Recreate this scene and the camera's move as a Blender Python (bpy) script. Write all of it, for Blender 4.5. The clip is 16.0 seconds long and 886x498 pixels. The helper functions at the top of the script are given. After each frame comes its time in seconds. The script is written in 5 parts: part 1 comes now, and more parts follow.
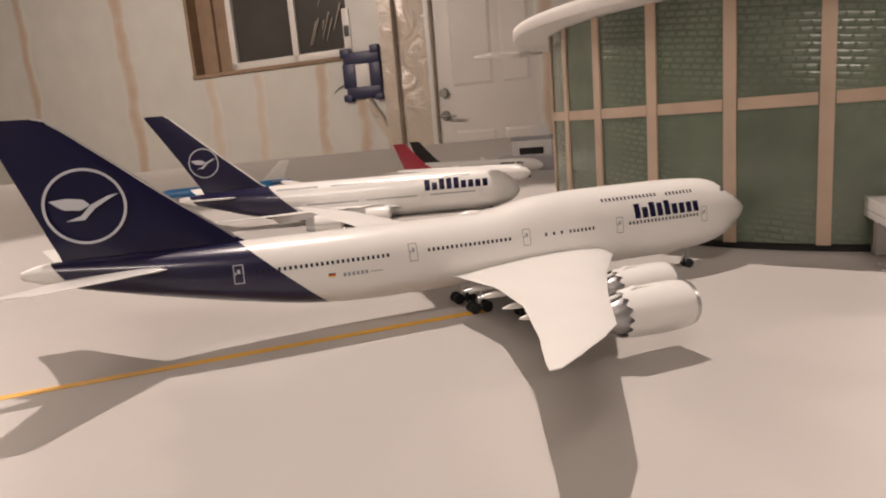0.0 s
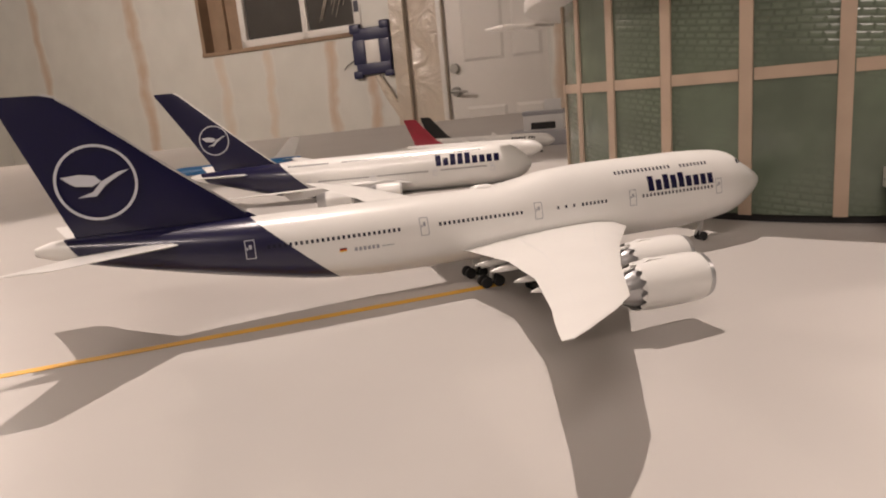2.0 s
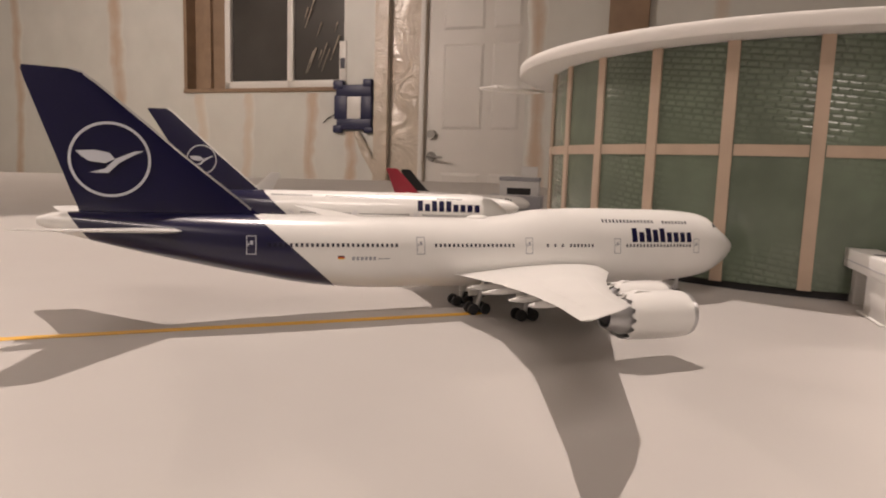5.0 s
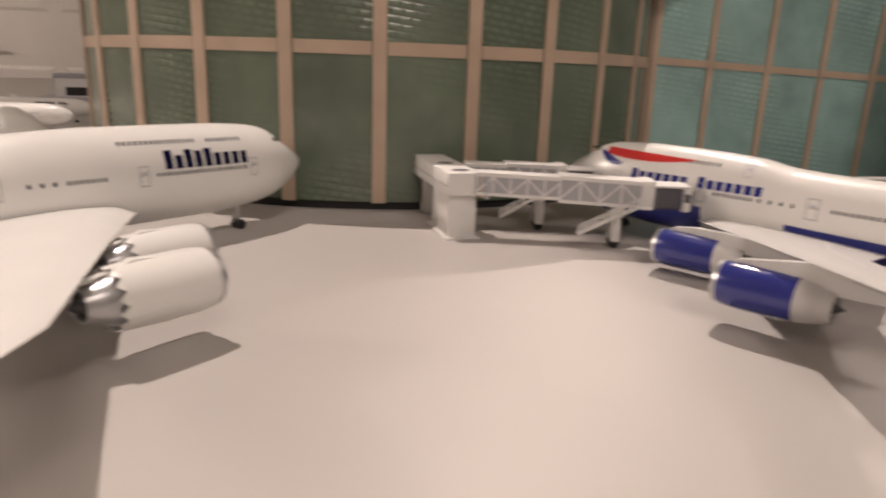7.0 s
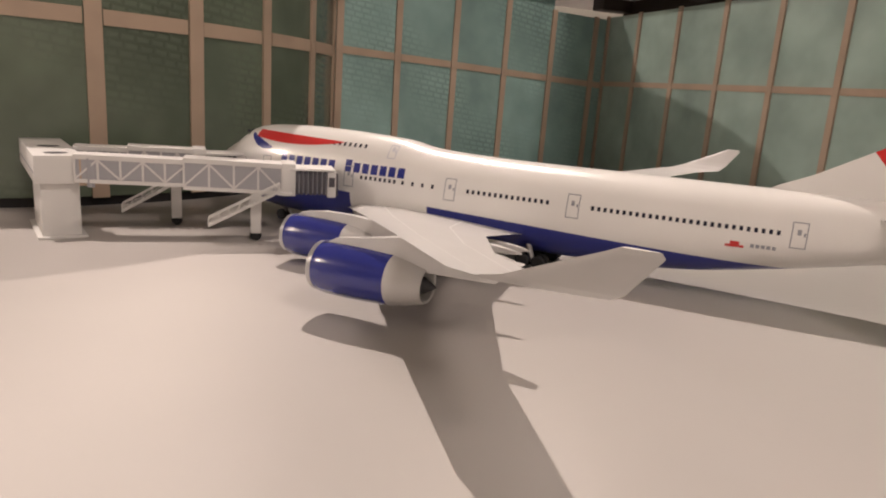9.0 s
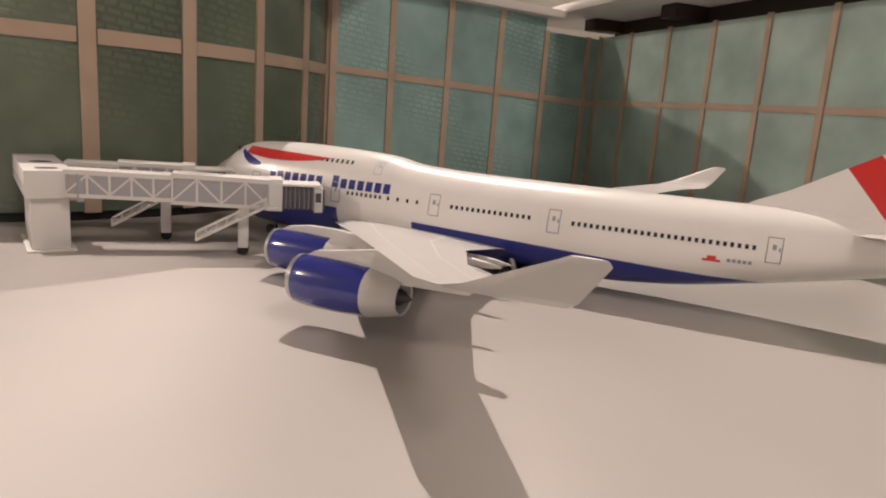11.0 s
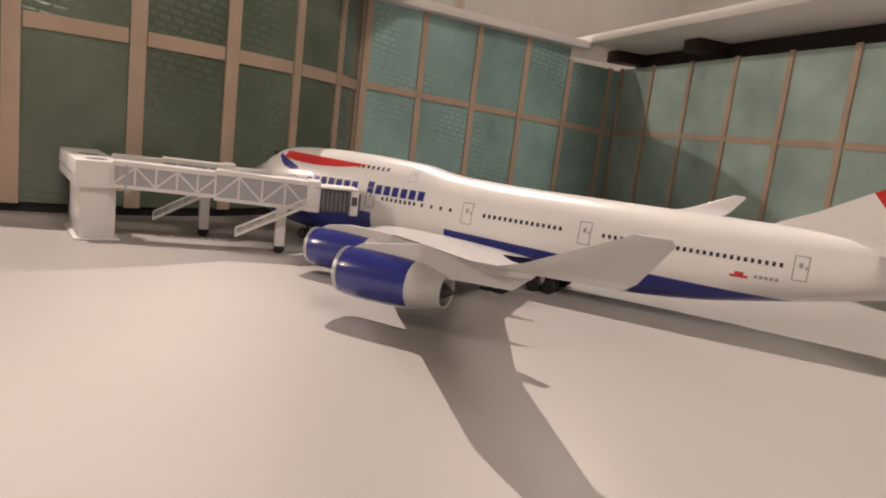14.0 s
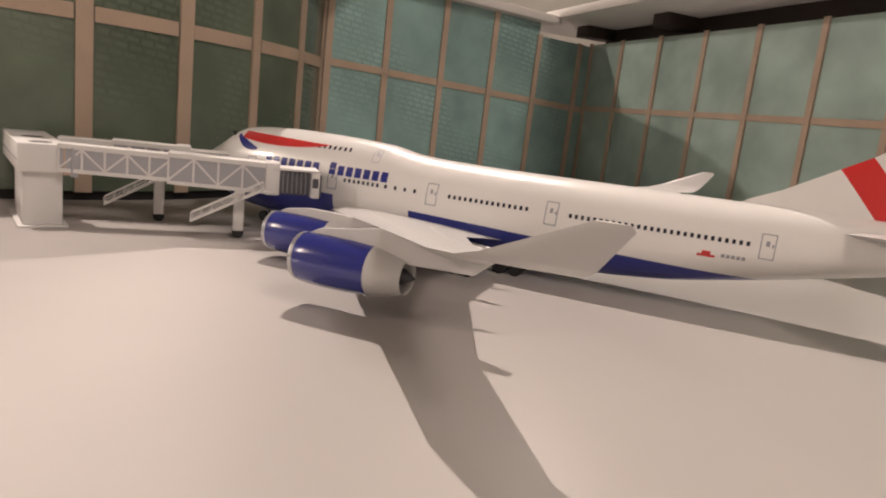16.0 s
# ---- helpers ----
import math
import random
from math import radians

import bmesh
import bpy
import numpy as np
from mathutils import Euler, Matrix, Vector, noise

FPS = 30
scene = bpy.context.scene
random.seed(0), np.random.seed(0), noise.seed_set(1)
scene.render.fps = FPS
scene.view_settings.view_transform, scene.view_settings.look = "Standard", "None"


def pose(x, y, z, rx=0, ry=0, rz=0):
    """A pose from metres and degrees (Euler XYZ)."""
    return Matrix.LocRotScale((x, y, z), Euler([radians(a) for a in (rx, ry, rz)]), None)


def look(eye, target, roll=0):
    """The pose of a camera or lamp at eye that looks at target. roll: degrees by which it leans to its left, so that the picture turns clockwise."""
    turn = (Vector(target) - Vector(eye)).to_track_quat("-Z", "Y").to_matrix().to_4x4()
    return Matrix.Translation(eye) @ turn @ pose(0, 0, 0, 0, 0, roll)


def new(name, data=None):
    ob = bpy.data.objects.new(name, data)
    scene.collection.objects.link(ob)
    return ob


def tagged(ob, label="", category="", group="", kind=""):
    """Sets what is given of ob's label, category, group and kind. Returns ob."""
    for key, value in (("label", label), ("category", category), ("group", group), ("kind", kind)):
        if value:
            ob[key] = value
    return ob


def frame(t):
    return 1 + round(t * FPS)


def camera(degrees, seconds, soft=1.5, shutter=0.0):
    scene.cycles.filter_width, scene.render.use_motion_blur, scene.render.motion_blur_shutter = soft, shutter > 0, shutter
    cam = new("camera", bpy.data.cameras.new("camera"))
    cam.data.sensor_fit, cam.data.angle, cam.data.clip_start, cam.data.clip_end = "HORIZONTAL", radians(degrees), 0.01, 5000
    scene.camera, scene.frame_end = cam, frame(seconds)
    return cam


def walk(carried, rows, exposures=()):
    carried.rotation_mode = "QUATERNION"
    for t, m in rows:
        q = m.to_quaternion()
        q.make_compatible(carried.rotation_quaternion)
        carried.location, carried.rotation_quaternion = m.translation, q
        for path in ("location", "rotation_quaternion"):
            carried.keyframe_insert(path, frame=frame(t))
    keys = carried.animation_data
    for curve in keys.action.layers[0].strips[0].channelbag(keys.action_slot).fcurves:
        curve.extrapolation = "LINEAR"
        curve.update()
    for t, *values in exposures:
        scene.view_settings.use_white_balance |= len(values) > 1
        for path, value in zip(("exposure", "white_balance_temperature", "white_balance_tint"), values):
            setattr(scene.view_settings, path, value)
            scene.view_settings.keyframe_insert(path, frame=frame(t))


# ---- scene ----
CM = 0.01  # the plan is drawn in centimetres; z = 0 is the top of the display table
cam = camera(67.39, 16.0, soft=2.0, shutter=0.4)
PATH = [
    (0, (-29.903, -30.466, 9.499), (-29.235, -28.62, 9.118), -4.68),
    (0.5, (-30.092, -30.553, 9.313), (-29.418, -28.712, 8.918), -4.65),
    (1, (-29.948, -30.306, 9.332), (-29.278, -28.47, 8.906), -4.83),
    (1.5, (-29.602, -30.134, 9.591), (-28.954, -28.3, 9.127), -5.29),
    (2, (-29.862, -30.359, 9.329), (-29.237, -28.512, 8.884), -5.32),
    (2.5, (-29.821, -30.333, 9.687), (-29.212, -28.48, 9.246), -4.75),
    (3, (-30.8, -31.02, 9.15), (-30.202, -29.151, 8.761), -3.18),
    (5.5, (-31.995, -30.887, 7.459), (-31.178, -29.078, 7.221), 3.62),
    (6, (-27.989, -27.289, 9.294), (-26.868, -25.695, 8.843), 0.24),
    (6.5, (-26.146, -26.002, 7.868), (-24.767, -24.635, 7.388), 0.48),
    (7, (-24.276, -26.974, 8.052), (-22.702, -25.858, 7.528), 2.06),
    (7.5, (-23.544, -30.27, 6.712), (-21.803, -29.388, 6.274), 4.02),
    (8, (-20.47, -30.702, 6.574), (-18.628, -30.04, 6.166), 5.06),
    (8.5, (-19.653, -30.506, 6.464), (-17.779, -29.953, 6.038), 4.72),
    (9, (-18.579, -30.661, 6.617), (-16.701, -30.146, 6.161), 4.04),
    (11.5, (-18.892, -31.501, 6.567), (-17.006, -30.954, 6.188), 4.23),
    (12, (-20.582, -30.731, 5.987), (-18.701, -30.155, 5.626), 4.53),
    (12.5, (-20.788, -30.76, 6.024), (-18.91, -30.172, 5.667), 4.91),
    (13, (-20.164, -30.744, 5.946), (-18.279, -30.166, 5.608), 5.75),
    (13.5, (-19.999, -30.649, 5.745), (-18.109, -30.079, 5.423), 6.24),
    (14, (-19.943, -30.673, 5.702), (-18.046, -30.125, 5.384), 6.81),
    (14.5, (-19.848, -30.685, 5.658), (-17.947, -30.151, 5.339), 6.88),
    (15, (-19.725, -30.723, 5.676), (-17.823, -30.201, 5.342), 6.67),
    (15.5, (-19.523, -30.829, 5.866), (-17.621, -30.328, 5.505), 6.48),
    (16, (-19.13, -30.865, 5.816), (-17.222, -30.399, 5.441), 6.39),
]
walk(cam, [(t, look(Vector(eye) * CM, Vector(target) * CM, roll)) for t, eye, target, roll in PATH])

# ---- world and lamps ----
world = bpy.data.worlds.new("night")
scene.world = world
world.use_nodes = True
world.node_tree.nodes["Background"].inputs[0].default_value = (0.9, 0.75, 0.6, 1)
world.node_tree.nodes["Background"].inputs[1].default_value = 0.03


WARM = (1.0, 0.832, 0.742)


def bulb(x, y, z, watts, size):
    data = bpy.data.lights.new("bulb", "POINT")
    data.energy, data.shadow_soft_size, data.color = watts, size * CM, WARM
    ob = new("point_light", data)
    ob.location = Vector((x, y, z)) * CM
    return ob


def spot(eye, target, watts, degrees, blend, size):
    data = bpy.data.lights.new("spot", "SPOT")
    data.energy, data.shadow_soft_size, data.color = watts, size * CM, WARM
    data.spot_size, data.spot_blend = radians(degrees), blend
    ob = new("spot_light", data)
    ob.matrix_world = look(Vector(eye) * CM, Vector(target) * CM)
    return ob


# two ceiling spots over the table, then fill lights added by the far wall and behind the viewer
SPOT_A, SPOT_B = (-9.0, 35.0, 165.0), (105.0, 25.0, 165.0)
spot(SPOT_A, (-22.0, 21.0, 0.0), 104, 32.5, 0.25, 0.8)
spot(SPOT_B, (25.0, -60.0, 0.0), 158, 34.5, 0.45, 0.8)
# Unseen bulb near the far wall, added only to brighten that wall.
WALL_FILL = (-190.0, 300.0, 158.0)
bulb(*WALL_FILL, 145, 4.0)
LAMP_FAR = (335.0, -62.0, 158.0)
bulb(*LAMP_FAR, 34, 7.0)
# Unseen strip behind the viewer, added as soft fill for the terminal front.
REAR_FILL = (-120.0, -150.0, 165.0)
strip = bpy.data.lights.new("strip", "AREA")
strip.shape, strip.size, strip.size_y, strip.energy, strip.color = "RECTANGLE", 1.2, 0.3, 27, WARM
rear_fill_ob = new("rear_fill_light", strip)
rear_fill_ob.location = Vector(REAR_FILL) * CM


# ---- materials ----
def material(name, colour, rough=0.5, metal=0.0, grain=0.0, scale=40.0, bump=0.0, dirt=None, dirt_amount=0.35, spec=0.5, coat=0.0):
    m = bpy.data.materials.new(name)
    m.use_nodes = True
    nt = m.node_tree
    b = nt.nodes["Principled BSDF"]
    b.inputs["Base Color"].default_value = (*colour, 1)
    b.inputs["Roughness"].default_value = rough
    b.inputs["Metallic"].default_value = metal
    b.inputs["Specular IOR Level"].default_value = spec
    b.inputs["Coat Weight"].default_value = coat
    b.inputs["Coat Roughness"].default_value = 0.08
    if grain or bump or dirt:
        tc = nt.nodes.new("ShaderNodeTexCoord")
        fine = nt.nodes.new("ShaderNodeTexNoise")
        fine.inputs["Scale"].default_value = scale
        fine.inputs["Detail"].default_value = 6
        nt.links.new(tc.outputs["Object"], fine.inputs["Vector"])
        broad = nt.nodes.new("ShaderNodeTexNoise")
        broad.inputs["Scale"].default_value = scale / 9
        broad.inputs["Detail"].default_value = 4
        nt.links.new(tc.outputs["Object"], broad.inputs["Vector"])
        last = None
        if dirt:
            ramp = nt.nodes.new("ShaderNodeValToRGB")
            ramp.color_ramp.elements[0].position, ramp.color_ramp.elements[1].position = 0.42, 0.68
            ramp.color_ramp.elements[0].color = (*colour, 1)
            ramp.color_ramp.elements[1].color = (*[c + (d - c) * dirt_amount for c, d in zip(colour, dirt)], 1)
            nt.links.new(broad.outputs["Fac"], ramp.inputs[0])
            last = ramp.outputs[0]
        if grain:
            mix = nt.nodes.new("ShaderNodeMixRGB")
            mix.blend_type = "MULTIPLY"
            mix.inputs[0].default_value = grain
            mix.inputs[1].default_value = (*colour, 1)
            if last:
                nt.links.new(last, mix.inputs[1])
            nt.links.new(fine.outputs["Fac"], mix.inputs[2])
            last = mix.outputs[0]
        if last:
            nt.links.new(last, b.inputs["Base Color"])
        if bump:
            bp = nt.nodes.new("ShaderNodeBump")
            bp.inputs["Strength"].default_value = bump
            bp.inputs["Distance"].default_value = 0.002
            nt.links.new(fine.outputs["Fac"], bp.inputs["Height"])
            nt.links.new(bp.outputs[0], b.inputs["Normal"])
    return m


def node(nt, kind, **values):
    n = nt.nodes.new(kind)
    for k, v in values.items():
        if k == "operation":
            n.operation = v
        elif k == "blend":
            n.blend_type = v
    return n


def calc(nt, op, a, b=None):
    n = node(nt, "ShaderNodeMath", operation=op)
    for i, v in enumerate((a, b)):
        if v is None:
            continue
        if isinstance(v, (int, float)):
            n.inputs[i].default_value = v
        else:
            nt.links.new(v, n.inputs[i])
    return n.outputs[0]


def livery(name, base, zones, rough=0.28):
    """Glossy model paint. zones: colour and half-planes (a, b, c) in cm, inside where a*x + b*z + c > 0 for all."""
    m = material(name, base, rough, coat=0.35)
    nt = m.node_tree
    b = nt.nodes["Principled BSDF"]
    tc = nt.nodes.new("ShaderNodeTexCoord")
    sep = nt.nodes.new("ShaderNodeSeparateXYZ")
    nt.links.new(tc.outputs["Object"], sep.inputs[0])
    x, z = (calc(nt, "MULTIPLY", sep.outputs[i], 100.0) for i in (0, 2))
    col = None
    for colour, planes in zones:
        mask = None
        for pa, pb, pc in planes:
            e = calc(nt, "ADD", calc(nt, "ADD", calc(nt, "MULTIPLY", x, pa), calc(nt, "MULTIPLY", z, pb)), pc)
            e = calc(nt, "GREATER_THAN", e, 0.0)
            mask = e if mask is None else calc(nt, "MULTIPLY", mask, e)
        mix = nt.nodes.new("ShaderNodeMixRGB")
        mix.inputs[1].default_value = (*base, 1)
        if col is not None:
            nt.links.new(col, mix.inputs[1])
        mix.inputs[2].default_value = (*colour, 1)
        nt.links.new(mask, mix.inputs[0])
        col = mix.outputs[0]
    grain = nt.nodes.new("ShaderNodeTexNoise")
    grain.inputs["Scale"].default_value = 60
    nt.links.new(tc.outputs["Object"], grain.inputs["Vector"])
    ramp = nt.nodes.new("ShaderNodeValToRGB")
    ramp.color_ramp.elements[0].color, ramp.color_ramp.elements[1].color = (0.93, 0.93, 0.93, 1), (1, 1, 1, 1)
    nt.links.new(grain.outputs["Fac"], ramp.inputs[0])
    mul = node(nt, "ShaderNodeMixRGB", blend="MULTIPLY")
    mul.inputs[0].default_value = 1
    nt.links.new(ramp.outputs[0], mul.inputs[2])
    if col is not None:
        nt.links.new(col, mul.inputs[1])
    else:
        mul.inputs[1].default_value = (*base, 1)
    nt.links.new(mul.outputs[0], b.inputs["Base Color"])
    return m


WHITE, NAVY, ROYAL, RED = (0.80, 0.79, 0.77), (0.008, 0.007, 0.042), (0.025, 0.035, 0.24), (0.62, 0.03, 0.03)
white = material("white_paint", WHITE, 0.3, grain=0.08, scale=60, coat=0.3)
wing_grey = material("pale_grey_paint", (0.62, 0.61, 0.60), 0.35, grain=0.1, scale=60, coat=0.2)
navy = material("navy_paint", NAVY, 0.25, grain=0.15, scale=80, coat=0.25, spec=0.3)
royal = material("royal_blue_paint", ROYAL, 0.18, grain=0.12, scale=80, coat=0.6)
sky_blue = material("sky_blue_paint", (0.03, 0.25, 0.62), 0.3, grain=0.1, scale=60, coat=0.3)
red = material("red_paint", RED, 0.28, grain=0.15, scale=80, coat=0.4)
crimson = material("crimson_paint", (0.28, 0.012, 0.03), 0.28, grain=0.15, scale=80, coat=0.4)
black = material("black_paint", (0.012, 0.012, 0.014), 0.35, grain=0.2, scale=80)
window_dark = material("dark_window_print", (0.03, 0.03, 0.05), 0.25)
print_grey = material("grey_print", (0.30, 0.31, 0.35), 0.4)
print_line = material("pale_line_print", (0.55, 0.56, 0.62), 0.4)
seam_grey = material("grey_seam_print", (0.68, 0.68, 0.67), 0.5)
silver = material("bare_metal", (0.55, 0.55, 0.56), 0.32, 0.75, grain=0.15, scale=90)
steel_dark = material("dark_metal", (0.10, 0.10, 0.11), 0.4, 0.6, grain=0.2, scale=90)
rubber = material("rubber", (0.018, 0.018, 0.02), 0.7, grain=0.3, scale=120)
gold = material("gold_print", (0.75, 0.48, 0.03), 0.4)
card_white = material("white_card", (0.78, 0.77, 0.76), 0.6, grain=0.12, scale=40, bump=0.05, dirt=(0.6, 0.58, 0.55))
card_grey = material("grey_card", (0.40, 0.40, 0.43), 0.6, grain=0.15, scale=60)
card_dark = material("dark_grey_card", (0.09, 0.085, 0.10), 0.6, grain=0.2, scale=60)
foam_white = material("white_foam_board", (0.80, 0.77, 0.74), 0.7, grain=0.1, scale=15, bump=0.15, dirt=(0.62, 0.58, 0.54))
wood = material("bare_wood_strip", (0.60, 0.46, 0.35), 0.65, grain=0.4, scale=35, bump=0.2, dirt=(0.46, 0.33, 0.24))
lumber = material("stud_lumber", (0.38, 0.26, 0.17), 0.7, grain=0.5, scale=9, bump=0.25, dirt=(0.25, 0.14, 0.07))
base_black = material("black_base_strip", (0.012, 0.011, 0.012), 0.6, grain=0.3, scale=30)
bracket_and_gap = material("dark_brown_bracket_and_gap", (0.035, 0.022, 0.018), 0.6, grain=0.3, scale=20)
yellow = material("yellow_line_tape", (0.78, 0.42, 0.03), 0.5, grain=0.2, scale=60)
door_white = material("white_door_paint", (0.74, 0.71, 0.67), 0.45, grain=0.1, scale=6, dirt=(0.6, 0.57, 0.52))
nickel = material("satin_nickel", (0.35, 0.34, 0.32), 0.3, 0.9, grain=0.2, scale=20)
tape_blue = material("dark_blue_tape", (0.018, 0.02, 0.075), 0.45, grain=0.35, scale=14, bump=0.3)
frame_white = material("white_vinyl", (0.75, 0.72, 0.68), 0.4, grain=0.08, scale=6)
concrete = material("grey_floor_paint", (0.28, 0.26, 0.24), 0.6, grain=0.3, scale=5, dirt=(0.18, 0.16, 0.14))
ceiling_mat = material("ceiling_joists_poly", (0.6, 0.54, 0.46), 0.6, grain=0.3, scale=2, dirt=(0.16, 0.11, 0.07))


def table_material():
    m = material("grey_satin_laminate", (0.47, 0.45, 0.43), 0.38, grain=0.05, scale=30, dirt=(0.43, 0.40, 0.385), dirt_amount=0.6)
    m.node_tree.nodes["Principled BSDF"].inputs["Specular IOR Level"].default_value = 0.16
    return m


table_top_mat = table_material()


def foam_wall_material():
    """Spray-foam insulation behind clear sheet, with brown studs showing through as uneven upright stains."""
    m = material("insulated_wall", (0.68, 0.67, 0.62), 0.45, bump=0.25, grain=0.18, scale=5, dirt=(0.58, 0.55, 0.48))
    return m


foam_wall = foam_wall_material()


def stain_material(name, core):
    """Brown stud that shows through the sheet: strongest along its middle, with ragged faded edges."""
    m = material(name, core, 0.5)
    nt = m.node_tree
    tc = nt.nodes.new("ShaderNodeTexCoord")
    sep = nt.nodes.new("ShaderNodeSeparateXYZ")
    nt.links.new(tc.outputs["UV"], sep.inputs[0])
    rough = nt.nodes.new("ShaderNodeTexNoise")
    rough.inputs["Scale"].default_value = 9
    rough.inputs["Detail"].default_value = 6
    nt.links.new(tc.outputs["Object"], rough.inputs["Vector"])
    edge = calc(nt, "ABSOLUTE", calc(nt, "SUBTRACT", sep.outputs[0], 0.5))
    v = calc(nt, "ADD", edge, calc(nt, "MULTIPLY", calc(nt, "SUBTRACT", rough.outputs["Fac"], 0.5), 0.5))
    ramp = nt.nodes.new("ShaderNodeValToRGB")
    ramp.color_ramp.elements[0].position, ramp.color_ramp.elements[1].position = 0.02, 0.40
    ramp.color_ramp.elements[0].color, ramp.color_ramp.elements[1].color = (*core, 1), (0.63, 0.615, 0.565, 1)
    nt.links.new(v, ramp.inputs[0])
    nt.links.new(ramp.outputs[0], nt.nodes["Principled BSDF"].inputs["Base Color"])
    return m


stain = stain_material("rusty_stud_through_sheet", (0.52, 0.40, 0.30))
stain_faint = stain_material("faint_stud_through_sheet", (0.60, 0.52, 0.43))


def sheet_material():
    m = material("clear_poly_sheet", (0.66, 0.58, 0.48), 0.16, grain=0.25, scale=5, bump=0.9, dirt=(0.50, 0.36, 0.25), dirt_amount=0.7)
    return m


poly = sheet_material()
for n in poly.node_tree.nodes:
    if n.bl_idname == "ShaderNodeBump":
        n.inputs["Distance"].default_value = 0.03
    if n.bl_idname == "ShaderNodeTexNoise" and n.inputs["Scale"].default_value > 2:
        n.inputs["Distortion"].default_value = 1.5


def pane_material(name, colour, slats):
    """Coloured ribbed film glued on card: fine slanting dashes in relief."""
    m = bpy.data.materials.new(name)
    m.use_nodes = True
    nt = m.node_tree
    b = nt.nodes["Principled BSDF"]
    b.inputs["Roughness"].default_value = 0.22
    b.inputs["Coat Weight"].default_value = 0.5
    b.inputs["Coat Roughness"].default_value = 0.15
    tc = nt.nodes.new("ShaderNodeTexCoord")
    mp = nt.nodes.new("ShaderNodeMapping")
    nt.links.new(tc.outputs["UV"], mp.inputs[0])
    br = nt.nodes.new("ShaderNodeTexBrick")
    br.inputs["Scale"].default_value = 1.0
    br.inputs["Brick Width"].default_value = 0.72
    br.inputs["Row Height"].default_value = 0.4
    br.inputs["Mortar Size"].default_value = 0.15
    br.inputs["Mortar Smooth"].default_value = 1.0
    br.offset = 0.3
    br.inputs["Color1"].default_value = (1, 1, 1, 1)
    br.inputs["Color2"].default_value = (0.7, 0.7, 0.7, 1)
    br.inputs["Mortar"].default_value = (0, 0, 0, 1)
    mp.inputs["Rotation"].default_value = (0, 0, 0.12)
    nt.links.new(mp.outputs[0], br.inputs["Vector"])
    broad = nt.nodes.new("ShaderNodeTexNoise")
    broad.inputs["Scale"].default_value = 0.22
    broad.inputs["Detail"].default_value = 3
    nt.links.new(tc.outputs["UV"], broad.inputs["Vector"])
    info = nt.nodes.new("ShaderNodeObjectInfo")
    ramp = nt.nodes.new("ShaderNodeValToRGB")
    ramp.color_ramp.elements[0].position, ramp.color_ramp.elements[1].position = 0.35, 0.65
    ramp.color_ramp.elements[0].color = (*[c * 0.85 for c in colour], 1)
    ramp.color_ramp.elements[1].color = (*[c * 1.2 for c in colour], 1)
    nt.links.new(broad.outputs["Fac"], ramp.inputs[0])
    vary = node(nt, "ShaderNodeMixRGB", blend="MULTIPLY")
    vary.inputs[0].default_value = 1
    vr = nt.nodes.new("ShaderNodeValToRGB")
    vr.color_ramp.elements[0].color, vr.color_ramp.elements[1].color = (0.85, 0.85, 0.85, 1), (1.1, 1.1, 1.1, 1)
    nt.links.new(info.outputs["Random"], vr.inputs[0])
    nt.links.new(ramp.outputs[0], vary.inputs[1])
    nt.links.new(vr.outputs[0], vary.inputs[2])
    dash = node(nt, "ShaderNodeMixRGB", blend="MULTIPLY")
    zone = nt.nodes.new("ShaderNodeTexNoise")
    zone.inputs["Scale"].default_value = 0.11
    zone.inputs["Detail"].default_value = 2
    nt.links.new(tc.outputs["UV"], zone.inputs["Vector"])
    patch = nt.nodes.new("ShaderNodeMapRange")
    patch.inputs[1].default_value, patch.inputs[2].default_value = 0.45, 0.6
    patch.inputs[4].default_value = slats
    nt.links.new(zone.outputs["Fac"], patch.inputs[0])
    nt.links.new(patch.outputs[0], dash.inputs[0])
    nt.links.new(vary.outputs[0], dash.inputs[1])
    nt.links.new(br.outputs["Color"], dash.inputs[2])
    nt.links.new(dash.outputs[0], b.inputs["Base Color"])
    bp = nt.nodes.new("ShaderNodeBump")
    bp.inputs["Strength"].default_value = 0.55
    bp.inputs["Distance"].default_value = 0.0012
    hs = calc(nt, "ADD", calc(nt, "MULTIPLY", calc(nt, "MULTIPLY", br.outputs["Fac"], patch.outputs[0]), -2.2), calc(nt, "MULTIPLY", broad.outputs["Fac"], 4.0))
    nt.links.new(hs, bp.inputs["Height"])
    nt.links.new(bp.outputs[0], b.inputs["Normal"])
    return m


pane_green = pane_material("dark_green_ribbed_film", (0.125, 0.16, 0.115), 0.3)
pane_teal = pane_material("teal_ribbed_film", (0.29, 0.45, 0.435), 0.25)
pane_pale = pane_material("pale_teal_film", (0.385, 0.51, 0.465), 0.0)


# ---- mesh helpers (all in cm) ----
def link_mesh(name, bm, mat, parent=None, label="", smooth=True, sharp=35):
    """One mesh object out of a bmesh drawn in cm."""
    for v in bm.verts:
        v.co *= CM
    bmesh.ops.recalc_face_normals(bm, faces=bm.faces)
    if smooth:
        for e in bm.edges:
            e.smooth = not (len(e.link_faces) == 2 and e.calc_face_angle(0) > radians(sharp))
        for f in bm.faces:
            f.smooth = True
    me = bpy.data.meshes.new(name)
    bm.to_mesh(me)
    bm.free()
    for mm in (mat if isinstance(mat, (list, tuple)) else (mat,)):
        me.materials.append(mm)
    ob = new(name, me)
    if parent:
        ob.parent = parent
    if label:
        ob["label"] = label
    return ob


